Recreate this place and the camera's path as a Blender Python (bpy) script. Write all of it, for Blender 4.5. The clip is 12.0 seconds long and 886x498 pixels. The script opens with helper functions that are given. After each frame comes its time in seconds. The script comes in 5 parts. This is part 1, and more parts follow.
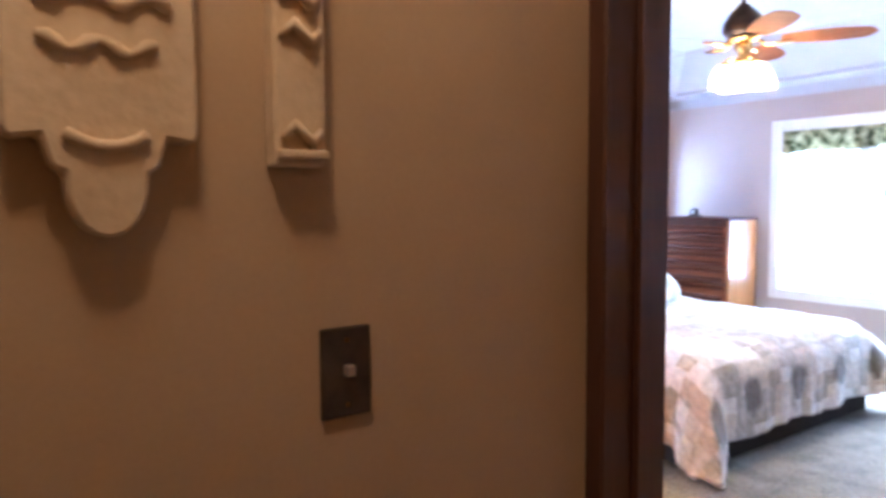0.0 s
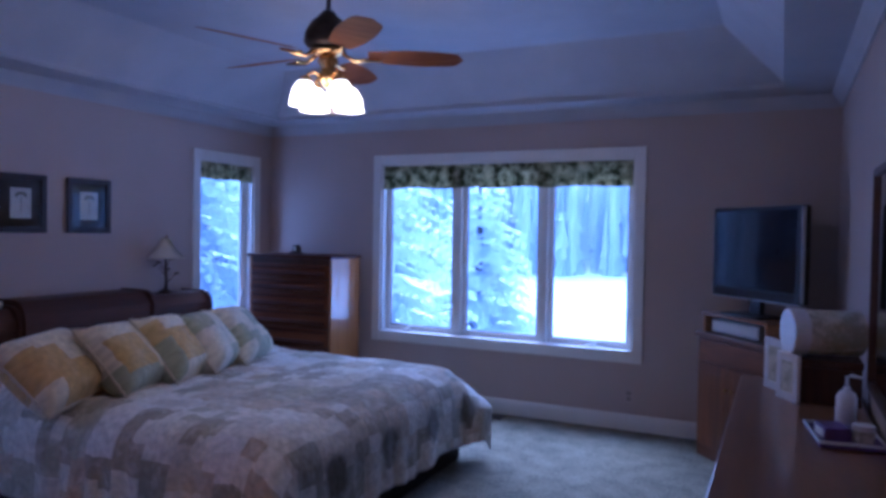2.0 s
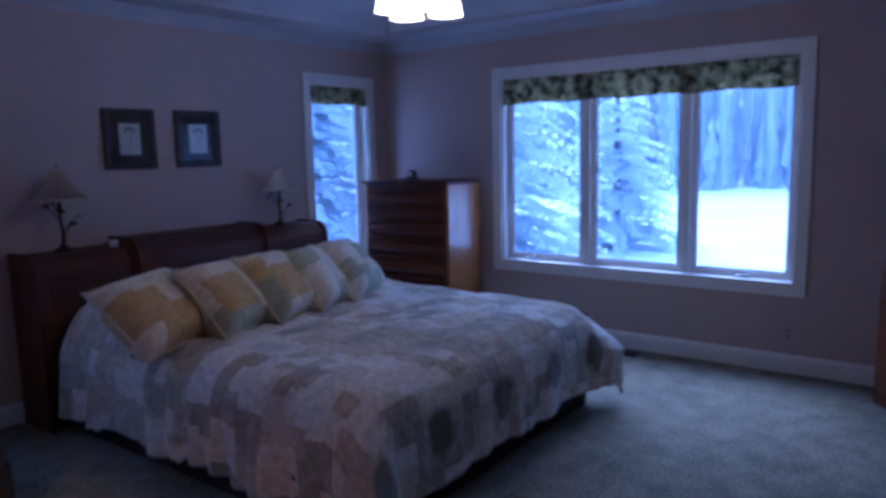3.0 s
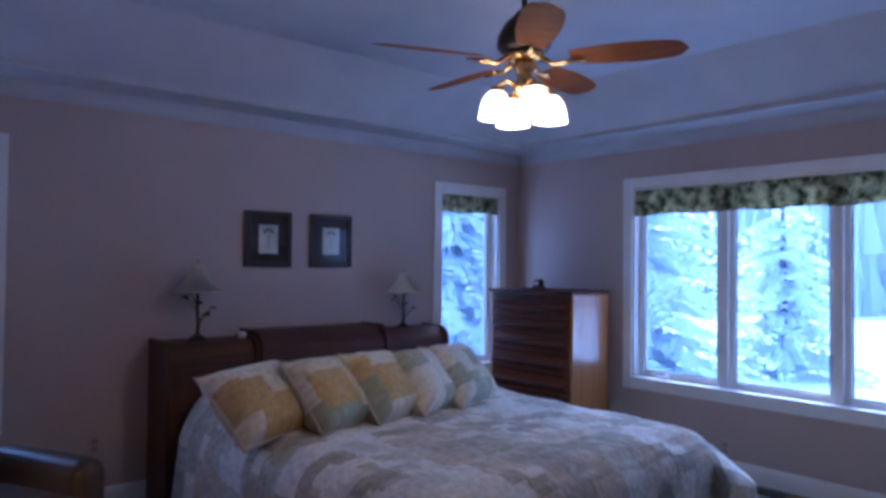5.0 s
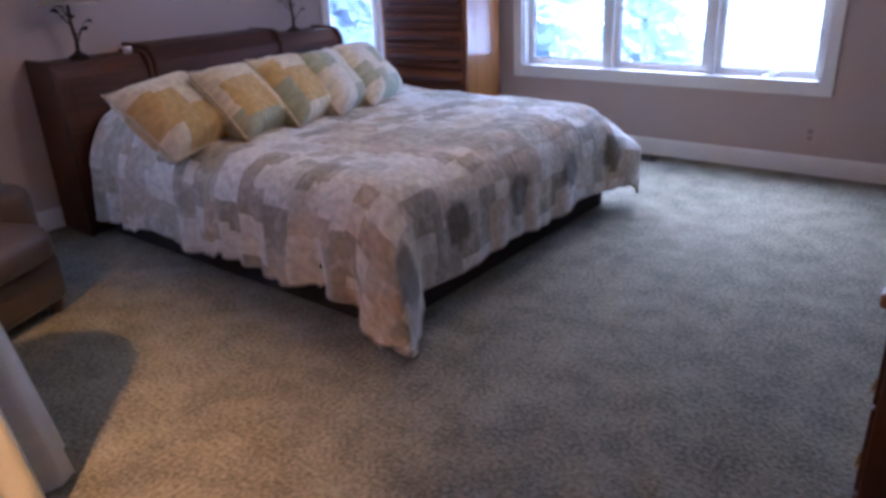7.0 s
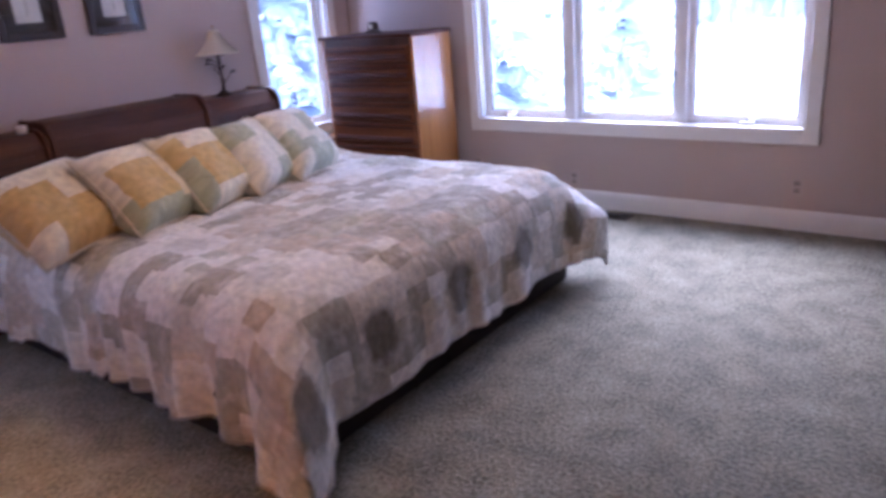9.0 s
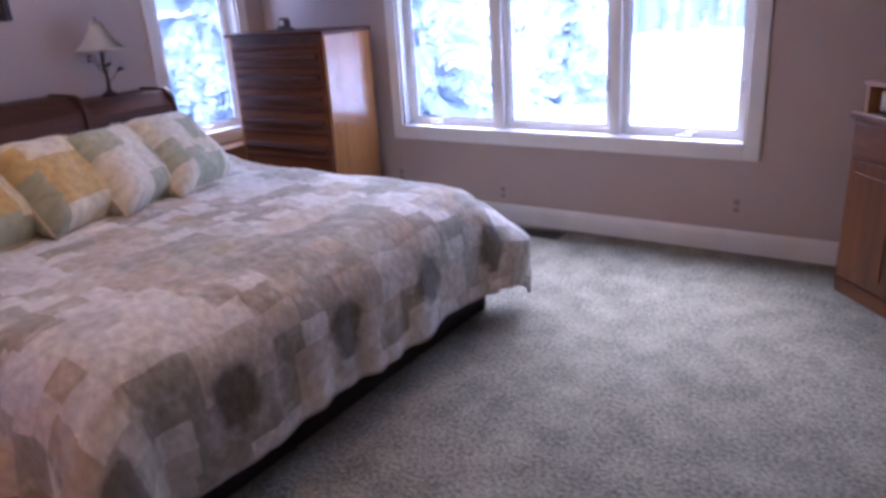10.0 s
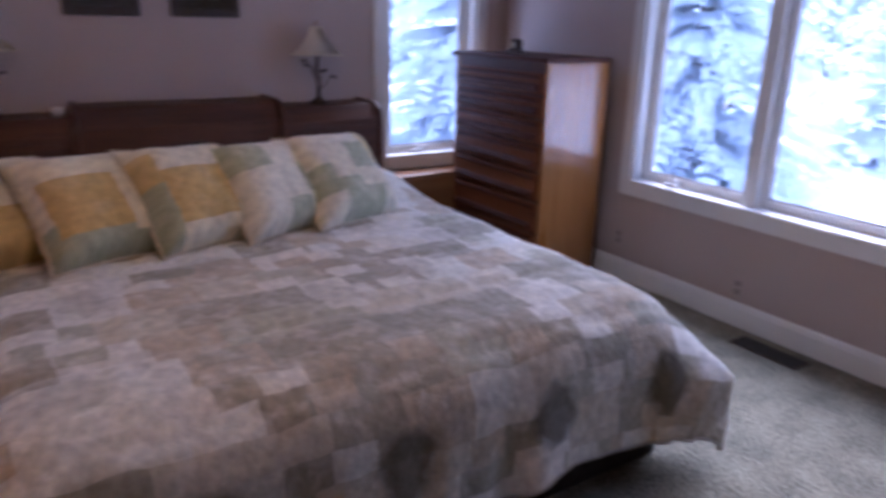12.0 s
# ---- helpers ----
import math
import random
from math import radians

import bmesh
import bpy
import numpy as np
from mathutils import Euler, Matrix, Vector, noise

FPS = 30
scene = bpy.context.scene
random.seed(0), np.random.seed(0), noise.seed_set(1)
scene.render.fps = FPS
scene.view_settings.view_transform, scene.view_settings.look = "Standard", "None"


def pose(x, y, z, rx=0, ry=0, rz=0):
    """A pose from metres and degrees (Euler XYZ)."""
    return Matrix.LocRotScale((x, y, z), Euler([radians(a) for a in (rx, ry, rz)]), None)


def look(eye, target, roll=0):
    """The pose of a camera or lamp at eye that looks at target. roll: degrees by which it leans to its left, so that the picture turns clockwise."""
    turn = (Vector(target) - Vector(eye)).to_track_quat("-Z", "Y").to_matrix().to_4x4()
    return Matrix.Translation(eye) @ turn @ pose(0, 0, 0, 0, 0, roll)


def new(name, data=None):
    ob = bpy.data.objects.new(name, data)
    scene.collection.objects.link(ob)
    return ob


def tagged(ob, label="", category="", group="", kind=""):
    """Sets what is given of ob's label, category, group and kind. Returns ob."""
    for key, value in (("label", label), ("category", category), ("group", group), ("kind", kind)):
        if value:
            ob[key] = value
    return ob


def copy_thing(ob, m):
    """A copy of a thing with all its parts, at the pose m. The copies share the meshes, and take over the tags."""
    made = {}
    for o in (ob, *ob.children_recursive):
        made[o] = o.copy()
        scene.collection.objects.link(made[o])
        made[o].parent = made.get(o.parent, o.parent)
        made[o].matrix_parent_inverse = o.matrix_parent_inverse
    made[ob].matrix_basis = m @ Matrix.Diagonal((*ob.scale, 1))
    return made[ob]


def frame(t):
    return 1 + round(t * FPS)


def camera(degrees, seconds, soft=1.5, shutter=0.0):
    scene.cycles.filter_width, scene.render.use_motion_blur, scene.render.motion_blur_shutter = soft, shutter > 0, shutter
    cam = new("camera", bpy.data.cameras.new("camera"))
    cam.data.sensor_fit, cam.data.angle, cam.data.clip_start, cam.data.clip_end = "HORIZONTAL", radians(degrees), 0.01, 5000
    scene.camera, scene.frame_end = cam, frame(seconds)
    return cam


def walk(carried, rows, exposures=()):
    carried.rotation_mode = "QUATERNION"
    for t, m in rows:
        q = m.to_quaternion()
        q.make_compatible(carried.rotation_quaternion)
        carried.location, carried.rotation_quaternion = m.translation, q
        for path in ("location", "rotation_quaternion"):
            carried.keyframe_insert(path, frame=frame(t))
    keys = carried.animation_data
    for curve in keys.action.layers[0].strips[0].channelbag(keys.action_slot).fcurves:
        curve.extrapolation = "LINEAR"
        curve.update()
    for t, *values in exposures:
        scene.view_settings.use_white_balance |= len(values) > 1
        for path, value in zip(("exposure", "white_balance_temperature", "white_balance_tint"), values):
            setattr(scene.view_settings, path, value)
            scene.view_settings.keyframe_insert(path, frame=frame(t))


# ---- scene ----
cam = camera(64, 12.0, 3.5, 0.3)
PATH = [
    (0, (4.762, -6.356, 1.437), (3.140, -5.194, 1.299), -0.3),
    (0.5, (4.565, -6.229, 1.419), (3.266, -4.716, 1.264), -0.0),
    (1, (4.390, -5.885, 1.383), (3.513, -4.092, 1.253), -0.4),
    (1.5, (4.414, -5.698, 1.463), (3.653, -3.849, 1.393), -0.9),
    (2, (4.431, -5.427, 1.474), (3.569, -3.622, 1.427), 1.0),
    (2.5, (4.358, -5.201, 1.484), (3.413, -3.446, 1.324), 0.4),
    (3, (4.319, -4.953, 1.501), (3.133, -3.367, 1.225), -1.3),
    (3.5, (4.382, -4.738, 1.462), (2.989, -3.319, 1.244), -0.7),
    (3.7, (4.400, -4.659, 1.479), (2.946, -3.292, 1.342), -1.0),
    (5.3, (4.482, -4.785, 1.451), (2.962, -3.486, 1.496), 0.6),
    (5.5, (4.390, -4.859, 1.497), (2.927, -3.497, 1.422), 1.1),
    (6, (4.363, -4.941, 1.441), (3.016, -3.499, 1.115), -0.5),
    (6.5, (4.353, -5.016, 1.418), (3.142, -3.561, 0.772), -2.0),
    (6.7, (4.381, -5.020, 1.391), (3.214, -3.579, 0.643), -2.5),
    (8.3, (4.302, -4.680, 1.512), (3.069, -3.282, 0.786), -4.4),
    (8.5, (4.282, -4.603, 1.481), (3.019, -3.218, 0.783), -5.0),
    (9, (4.241, -4.377, 1.456), (3.068, -2.900, 0.793), -5.0),
    (9.5, (4.177, -4.173, 1.409), (3.151, -2.582, 0.765), -5.4),
    (10, (4.172, -3.886, 1.404), (3.101, -2.334, 0.737), -3.6),
    (10.5, (4.155, -3.622, 1.425), (2.979, -2.167, 0.720), -1.8),
    (11, (4.101, -3.381, 1.405), (2.946, -1.892, 0.733), -2.6),
    (11.5, (4.017, -3.173, 1.410), (2.800, -1.708, 0.800), -1.4),
    (12, (3.970, -3.048, 1.438), (2.375, -2.010, 0.823), 1.3),
]
# seconds, stops, kelvin, tint of the clip's own exposure
EXPOSURES = [
    (0.0, 4.78, 4750, 14), (0.4, 4.46, 4480, 19), (0.7, 3.70, 4230, 22), (1.0, 3.22, 4090, 26), (1.5, 2.40, 4140, 30), (2.0, 1.63, 4040, 28),
    (2.5, 1.03, 3940, 27), (3.7, 1.53, 4100, 25), (5.3, 1.83, 4280, 21), (6.0, 1.65, 4510, 19), (6.7, 2.35, 4700, 21),
    (8.3, 3.18, 5300, 32), (9.5, 2.80, 5220, 35), (11.0, 2.68, 5360, 35), (12.0, 2.08, 5260, 32)]
HALL_POWER, BATH_POWER, FAN_POWER, OPAL = 0.35, 68.0, 0.36, 0.7
FAN, FAN_TURN, BLADE_TURN = (2.35, -2.45), 20.0, 12.0
CHAIR_TURN, TABLE, PLAQUE_Y = 25.0, (2.18, -4.7), -6.22
JAMB_OUT, DOOR_ANGLE = 0.005, -11.0
walk(cam, [(t, look(eye, target, roll)) for t, eye, target, roll in PATH], EXPOSURES)

# ---- world and large lights ----
world = bpy.data.worlds.new("winter_sky")
scene.world = world
world.use_nodes = True
wn = world.node_tree.nodes
wl = world.node_tree.links
sky = wn.new("ShaderNodeTexSky")
sky.sky_type = "NISHITA"
sky.sun_disc = False
sky.sun_elevation = radians(48)
sky.sun_rotation = radians(325)
sky.air_density = 1.6
sky.dust_density = 4.0
soft_mix = wn.new("ShaderNodeMixRGB")
soft_mix.inputs[0].default_value = 0.55
soft_mix.inputs[2].default_value = (4.3, 5.4, 7.4, 1)
wl.new(sky.outputs[0], soft_mix.inputs[1])
wl.new(soft_mix.outputs[0], wn["Background"].inputs[0])
wn["Background"].inputs[1].default_value = 0.15

sun = new("sun", bpy.data.lights.new("sun", "SUN"))
sun.data.energy, sun.data.angle, sun.data.color = 1.5, radians(50), (0.93, 0.97, 1.0)
sun.matrix_world = look((-6.0, 8.6, 11.6), (0, 0, 0))


def lamp(name, kind, place, energy, colour, size=0.1, target=None, size_y=None):
    ob = new(name, bpy.data.lights.new(name, kind))
    ob.data.energy, ob.data.color = energy, colour
    if kind == "AREA":
        ob.data.shape, ob.data.size, ob.data.size_y = "RECTANGLE", size, size_y or size
        ob.matrix_world = look(place, target)
    else:
        ob.data.shadow_soft_size = size
        ob.location = place
    return ob


WARM = (1.0, 0.60, 0.27)
lamp("hall_bulb", "POINT", (4.39, -6.3, 2.24), HALL_POWER, (1.0, 0.49, 0.13), 0.045)
lamp("bath_bulb", "POINT", (3.45, -6.0, 2.56), BATH_POWER, (1.0, 0.48, 0.14), 0.08)
for k in range(4):
    a = radians(FAN_TURN + 45 + 90 * k)
    lamp("fan_bulb", "POINT", (FAN[0] + 0.125 * math.cos(a), FAN[1] + 0.125 * math.sin(a), 2.115), FAN_POWER, WARM, 0.035)


# ---- materials ----
def material(name, a, b, rough=0.6, metal=0.0, scale=8.0, fine=90.0, bump=0.15, stretch=(1, 1, 1), coat=0.0, spread=0.2, depth=0.004, weight=0.35):
    """A surface that wanders between two colours at two sizes of grain, with fine relief."""
    m = bpy.data.materials.new(name)
    m.use_nodes = True
    n, l = m.node_tree.nodes, m.node_tree.links
    p = n["Principled BSDF"]
    tc, mp = n.new("ShaderNodeTexCoord"), n.new("ShaderNodeMapping")
    mp.inputs["Scale"].default_value = stretch
    l.new(tc.outputs["Object"], mp.inputs[0])
    big, small = n.new("ShaderNodeTexNoise"), n.new("ShaderNodeTexNoise")
    for tex, s, d in ((big, scale, 3), (small, fine, 2)):
        tex.inputs["Scale"].default_value, tex.inputs["Detail"].default_value = s, d
        l.new(mp.outputs[0], tex.inputs["Vector"])
    add = n.new("ShaderNodeMath")
    add.operation = "MULTIPLY_ADD"
    add.inputs[1].default_value = weight
    l.new(small.outputs[0], add.inputs[0])
    l.new(big.outputs[0], add.inputs[2])
    ramp = n.new("ShaderNodeValToRGB")
    ramp.color_ramp.elements[0].position, ramp.color_ramp.elements[1].position = 0.5 - spread / (1 + weight), 0.5 + spread / (1 + weight)
    ramp.color_ramp.elements[0].color, ramp.color_ramp.elements[1].color = (*a, 1), (*b, 1)
    level = n.new("ShaderNodeMath")
    level.operation = "DIVIDE"
    level.inputs[1].default_value = 1 + weight
    l.new(add.outputs[0], level.inputs[0])
    l.new(level.outputs[0], ramp.inputs[0])
    l.new(ramp.outputs[0], p.inputs["Base Color"])
    p.inputs["Metallic"].default_value = metal
    rr = n.new("ShaderNodeMapRange")
    rr.inputs[3].default_value, rr.inputs[4].default_value = max(0.02, rough - 0.08), min(1, rough + 0.08)
    l.new(big.outputs[0], rr.inputs[0])
    l.new(rr.outputs[0], p.inputs["Roughness"])
    p.inputs["Coat Weight"].default_value = coat
    p.inputs["Coat Roughness"].default_value = 0.12
    if bump:
        bp = n.new("ShaderNodeBump")
        bp.inputs["Strength"].default_value, bp.inputs["Distance"].default_value = bump, depth
        l.new(small.outputs[0], bp.inputs["Height"])
        l.new(bp.outputs[0], p.inputs["Normal"])
    return m


def wood(name, dark, light, along="z", rough=0.4, coat=0.3):
    """Planed, varnished wood with long grain and growth-ring bands."""
    stretch = {"x": (1.2, 14, 14), "y": (14, 1.2, 14), "z": (14, 14, 1.2)}[along]
    m = material(name, dark, light, rough, scale=1.6, fine=11, bump=0.06, stretch=stretch, coat=coat, spread=0.26)
    return m


def patchwork(name, colours, cell, petals=0.25, leaves=0.0, medallions=None):
    """Printed cotton: rows of patches in several colours, each row shifted along, with floral blots on them."""
    m = bpy.data.materials.new(name)
    m.use_nodes = True
    n, l = m.node_tree.nodes, m.node_tree.links
    p = n["Principled BSDF"]

    def vmath(op, a, b=None, c=None):
        d = n.new("ShaderNodeVectorMath")
        d.operation = op
        for k, x in enumerate((a, b, c)):
            if x is None:
                continue
            if isinstance(x, tuple):
                d.inputs[k].default_value = x
            else:
                l.new(x, d.inputs[k])
        return d.outputs["Value"] if op == "LENGTH" else d.outputs[0]

    def fmath(op, a, b=0.0, c=0.0):
        d = n.new("ShaderNodeMath")
        d.operation = op
        for k, x in enumerate((a, b, c)):
            if isinstance(x, (int, float)):
                d.inputs[k].default_value = x
            else:
                l.new(x, d.inputs[k])
        return d.outputs[0]

    def noise_at(scale, detail):
        tex = n.new("ShaderNodeTexNoise")
        tex.inputs["Scale"].default_value, tex.inputs["Detail"].default_value = scale, detail
        l.new(uv.outputs[0], tex.inputs["Vector"])
        return tex

    def blend(amount, a, b, kind="MIX"):
        d = n.new("ShaderNodeMixRGB")
        d.blend_type = kind
        for k, x in enumerate((amount, a, b)):
            if isinstance(x, (int, float)):
                d.inputs[k].default_value = x
            elif isinstance(x, tuple):
                d.inputs[k].default_value = (*x, 1)
            else:
                l.new(x, d.inputs[k])
        return d.outputs[0]

    def span(value, lo, hi, a, b):
        d = n.new("ShaderNodeMapRange")
        for k, x in enumerate((lo, hi, a, b)):
            d.inputs[k + 1].default_value = x
        l.new(value, d.inputs[0])
        return d.outputs[0]

    uv = n.new("ShaderNodeUVMap")
    warp = noise_at(9.0, 3.0)
    laid = vmath("MULTIPLY_ADD", warp.outputs["Color"], (0.022, 0.022, 0), uv.outputs[0])

    def cells(size, seed):
        """A random value for each patch: rows along v, each row of patches shifted by its own amount."""
        both = n.new("ShaderNodeSeparateXYZ")
        l.new(laid, both.inputs[0])
        row = fmath("FLOOR", fmath("DIVIDE", both.outputs[0], size[0]))
        shift = n.new("ShaderNodeTexWhiteNoise")
        shift.noise_dimensions = "1D"
        l.new(fmath("ADD", row, seed), shift.inputs["W"])
        col = fmath("FLOOR", fmath("ADD", fmath("DIVIDE", both.outputs[1], size[1]), shift.outputs["Value"]))
        key = n.new("ShaderNodeCombineXYZ")
        l.new(row, key.inputs[0])
        l.new(col, key.inputs[1])
        key.inputs[2].default_value = seed
        w = n.new("ShaderNodeTexWhiteNoise")
        w.noise_dimensions = "3D"
        l.new(key.outputs[0], w.inputs["Vector"])
        return w

    def ramp(cols):
        r = n.new("ShaderNodeValToRGB")
        r.color_ramp.interpolation = "CONSTANT"
        e = r.color_ramp.elements
        while len(e) < len(cols):
            e.new(0.5)
        for k, c in enumerate(cols):
            e[k].position, e[k].color = k / len(cols), (*c, 1)
        return r

    w1, w2 = cells(cell, 3.7), cells((cell[0] * 0.5, cell[1] * 0.6), 8.3)
    r1, r2 = ramp(colours), ramp(colours[::-1])
    l.new(w1.outputs["Value"], r1.inputs[0])
    l.new(w2.outputs["Value"], r2.inputs[0])
    pick = fmath("GREATER_THAN", w2.outputs["Color"], 0.72)
    ground = blend(pick, r1.outputs[0], r2.outputs[0])
    # floral blots of the palest colour, and darker veins, different on every patch
    blot = noise_at(13.0, 4.0)
    ground = blend(span(blot.outputs["Fac"], 0.5, 0.64, 0.0, petals), ground, colours[-1])
    vein = noise_at(21.0, 5.0)
    ground = blend(span(vein.outputs["Fac"], 0.56, 0.66, 0.0, 0.45 * petals), ground, (0.27, 0.23, 0.16))
    # scattered leaf shapes in dull olive brown, broken up by the blots
    spots = n.new("ShaderNodeTexVoronoi")
    spots.voronoi_dimensions = "2D"
    spots.inputs["Scale"].default_value, spots.inputs["Randomness"].default_value = 2.2, 0.9
    bent = vmath("MULTIPLY_ADD", blot.outputs["Color"], (0.16, 0.16, 0), uv.outputs[0])
    l.new(bent, spots.inputs["Vector"])
    ground = blend(span(spots.outputs["Distance"], 0.16, 0.24, leaves, 0.0), ground, (0.27, 0.24, 0.17))
    if medallions:
        # a row of large dark flower heads along the foot of the cloth
        at_u, first_v, step = medallions
        soft = vmath("MULTIPLY_ADD", blot.outputs["Color"], (0.09, 0.09, 0), uv.outputs[0])
        both = n.new("ShaderNodeSeparateXYZ")
        l.new(soft, both.inputs[0])
        du = fmath("MULTIPLY", fmath("SUBTRACT", both.outputs[0], at_u + 0.045), 0.85)
        dv = fmath("WRAP", fmath("SUBTRACT", both.outputs[1], first_v + 0.045), step / 2, -step / 2)
        reach = fmath("SQRT", fmath("ADD", fmath("MULTIPLY", du, du), fmath("MULTIPLY", dv, dv)))
        ground = blend(span(reach, 0.07, 0.1, 0.9, 0.0), ground, (0.15, 0.135, 0.10))
    mottle = noise_at(30.0, 5.0)
    tone = blend(1.0, ground, span(mottle.outputs["Fac"], 0.3, 0.7, 0.78, 1.14), "MULTIPLY")
    l.new(tone, p.inputs["Base Color"])
    p.inputs["Roughness"].default_value = 0.8
    p.inputs["Sheen Weight"].default_value = 0.25
    weave, crease = noise_at(34.0, 6.0), noise_at(8.0, 3.0)
    bp = n.new("ShaderNodeBump")
    bp.inputs["Strength"].default_value, bp.inputs["Distance"].default_value = 0.4, 0.014
    l.new(fmath("MULTIPLY_ADD", crease.outputs["Fac"], 1.6, weave.outputs["Fac"]), bp.inputs["Height"])
    l.new(bp.outputs[0], p.inputs["Normal"])
    return m


def glass_material(name, tint=(1, 1, 1)):
    m = bpy.data.materials.new(name)
    m.use_nodes = True
    n, l = m.node_tree.nodes, m.node_tree.links
    n.remove(n["Principled BSDF"])
    clear, gloss, mix = n.new("ShaderNodeBsdfTransparent"), n.new("ShaderNodeBsdfGlossy"), n.new("ShaderNodeMixShader")
    clear.inputs[0].default_value = (*tint, 1)
    gloss.inputs["Roughness"].default_value = 0.02
    graze = n.new("ShaderNodeLayerWeight")
    graze.inputs[0].default_value = 0.5
    steep, level = n.new("ShaderNodeMath"), n.new("ShaderNodeMath")
    steep.operation, level.operation = "POWER", "MULTIPLY_ADD"
    steep.inputs[1].default_value, level.inputs[1].default_value, level.inputs[2].default_value = 5.0, 0.5, 0.025
    l.new(graze.outputs["Facing"], steep.inputs[0])
    l.new(steep.outputs[0], level.inputs[0])
    l.new(level.outputs[0], mix.inputs[0])
    l.new(clear.outputs[0], mix.inputs[1])
    l.new(gloss.outputs[0], mix.inputs[2])
    l.new(mix.outputs[0], n["Material Output"].inputs[0])
    return m


def glowing(name, colour, strength):
    m = bpy.data.materials.new(name)
    m.use_nodes = True
    p = m.node_tree.nodes["Principled BSDF"]
    p.inputs["Base Color"].default_value = (0.9, 0.87, 0.8, 1)
    p.inputs["Roughness"].default_value = 0.25
    p.inputs["Emission Color"].default_value = (*colour, 1)
    p.inputs["Emission Strength"].default_value = strength
    return m


M_WALL = material("taupe_wall_paint", (0.458, 0.376, 0.34), (0.493, 0.405, 0.367), 0.75, scale=2.0, fine=160, bump=0.1, depth=0.0015)
M_HALL = material("tan_wall_paint", (0.43, 0.305, 0.175), (0.48, 0.345, 0.205), 0.7, scale=2.5, fine=140, bump=0.12, depth=0.0015)
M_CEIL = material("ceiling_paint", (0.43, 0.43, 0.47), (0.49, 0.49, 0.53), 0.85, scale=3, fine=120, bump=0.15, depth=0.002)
M_TRIM = material("white_trim_paint", (0.74, 0.73, 0.71), (0.8, 0.79, 0.77), 0.4, scale=6, fine=60, bump=0.05, depth=0.001)
M_CARPET = material("grey_green_carpet", (0.118, 0.11, 0.08), (0.35, 0.33, 0.25), 0.97, scale=7, fine=64, bump=0.9, spread=0.4, depth=0.012, weight=1.7)


def trodden(m):
    """Wide pale and dark tracks where the pile has been pressed one way or the other."""
    n, l = m.node_tree.nodes, m.node_tree.links
    p = n["Principled BSDF"]
    old = p.inputs["Base Color"].links[0].from_socket
    wide, tone, mix = n.new("ShaderNodeTexNoise"), n.new("ShaderNodeMapRange"), n.new("ShaderNodeMixRGB")
    wide.inputs["Scale"].default_value, wide.inputs["Detail"].default_value = 1.7, 5.0
    wide.inputs["Distortion"].default_value = 0.8
    for k, x in enumerate((0.3, 0.7, 0.86, 1.12)):
        tone.inputs[k + 1].default_value = x
    mix.blend_type = "MULTIPLY"
    mix.inputs[0].default_value = 1.0
    tc = n.new("ShaderNodeTexCoord")
    l.new(tc.outputs["Object"], wide.inputs["Vector"])
    l.new(wide.outputs["Fac"], tone.inputs[0])
    l.new(old, mix.inputs[1])
    l.new(tone.outputs[0], mix.inputs[2])
    l.new(mix.outputs[0], p.inputs["Base Color"])


trodden(M_CARPET)
M_HALLFLOOR = material("tan_hall_carpet", (0.3, 0.25, 0.18), (0.4, 0.34, 0.25), 0.95, scale=20, fine=220, bump=0.8, depth=0.01)
M_WALNUT_Z = wood("dark_stained_wood", (0.04, 0.0125, 0.0055), (0.108, 0.034, 0.0125), "z", 0.55, 0.06)
M_WALNUT_X = wood("dark_stained_wood_x", (0.055, 0.016, 0.006), (0.09, 0.027, 0.010), "x", 0.6, 0.0)
M_WALNUT_Y = wood("dark_stained_wood_y", (0.041, 0.0125, 0.0055), (0.115, 0.036, 0.0125), "y", 0.55, 0.06)
M_OAK_Z = wood("honey_oak", (0.28, 0.11, 0.032), (0.43, 0.2, 0.066), "z", 0.36, 0.35)
M_OAK_Y = wood("red_brown_oak", (0.20, 0.085, 0.035), (0.33, 0.155, 0.065), "y", 0.34, 0.4)
M_OAK_X = wood("red_brown_oak_x", (0.20, 0.085, 0.035), (0.33, 0.155, 0.065), "x", 0.36, 0.35)
M_JAMB = wood("dark_door_wood", (0.045, 0.016, 0.008), (0.095, 0.036, 0.018), "z", 0.45, 0.2)
M_DOOR = wood("door_veneer", (0.12, 0.06, 0.035), (0.19, 0.10, 0.06), "z", 0.45, 0.2)
M_BRASS = material("polished_brass", (0.62, 0.40, 0.13), (0.75, 0.52, 0.2), 0.22, 1.0, 20, 90, 0.03)
M_BRONZE = material("dark_bronze", (0.045, 0.035, 0.03), (0.09, 0.065, 0.05), 0.45, 0.8, 20, 90, 0.1)
M_STEEL = material("brushed_steel", (0.5, 0.5, 0.52), (0.62, 0.62, 0.64), 0.3, 1.0, 20, 90, 0.03)
M_BLACK = material("black_plastic", (0.012, 0.012, 0.014), (0.02, 0.02, 0.023), 0.35, 0, 30, 120, 0.03)
M_SCREEN = material("dark_glass_screen", (0.006, 0.007, 0.012), (0.009, 0.01, 0.016), 0.1, 0, 3, 40, 0)
M_SCREEN.node_tree.nodes["Principled BSDF"].inputs["Specular IOR Level"].default_value = 0.25
M_SILVER = material("silver_plastic", (0.55, 0.56, 0.58), (0.65, 0.66, 0.68), 0.35, 0.3, 30, 120, 0.02)
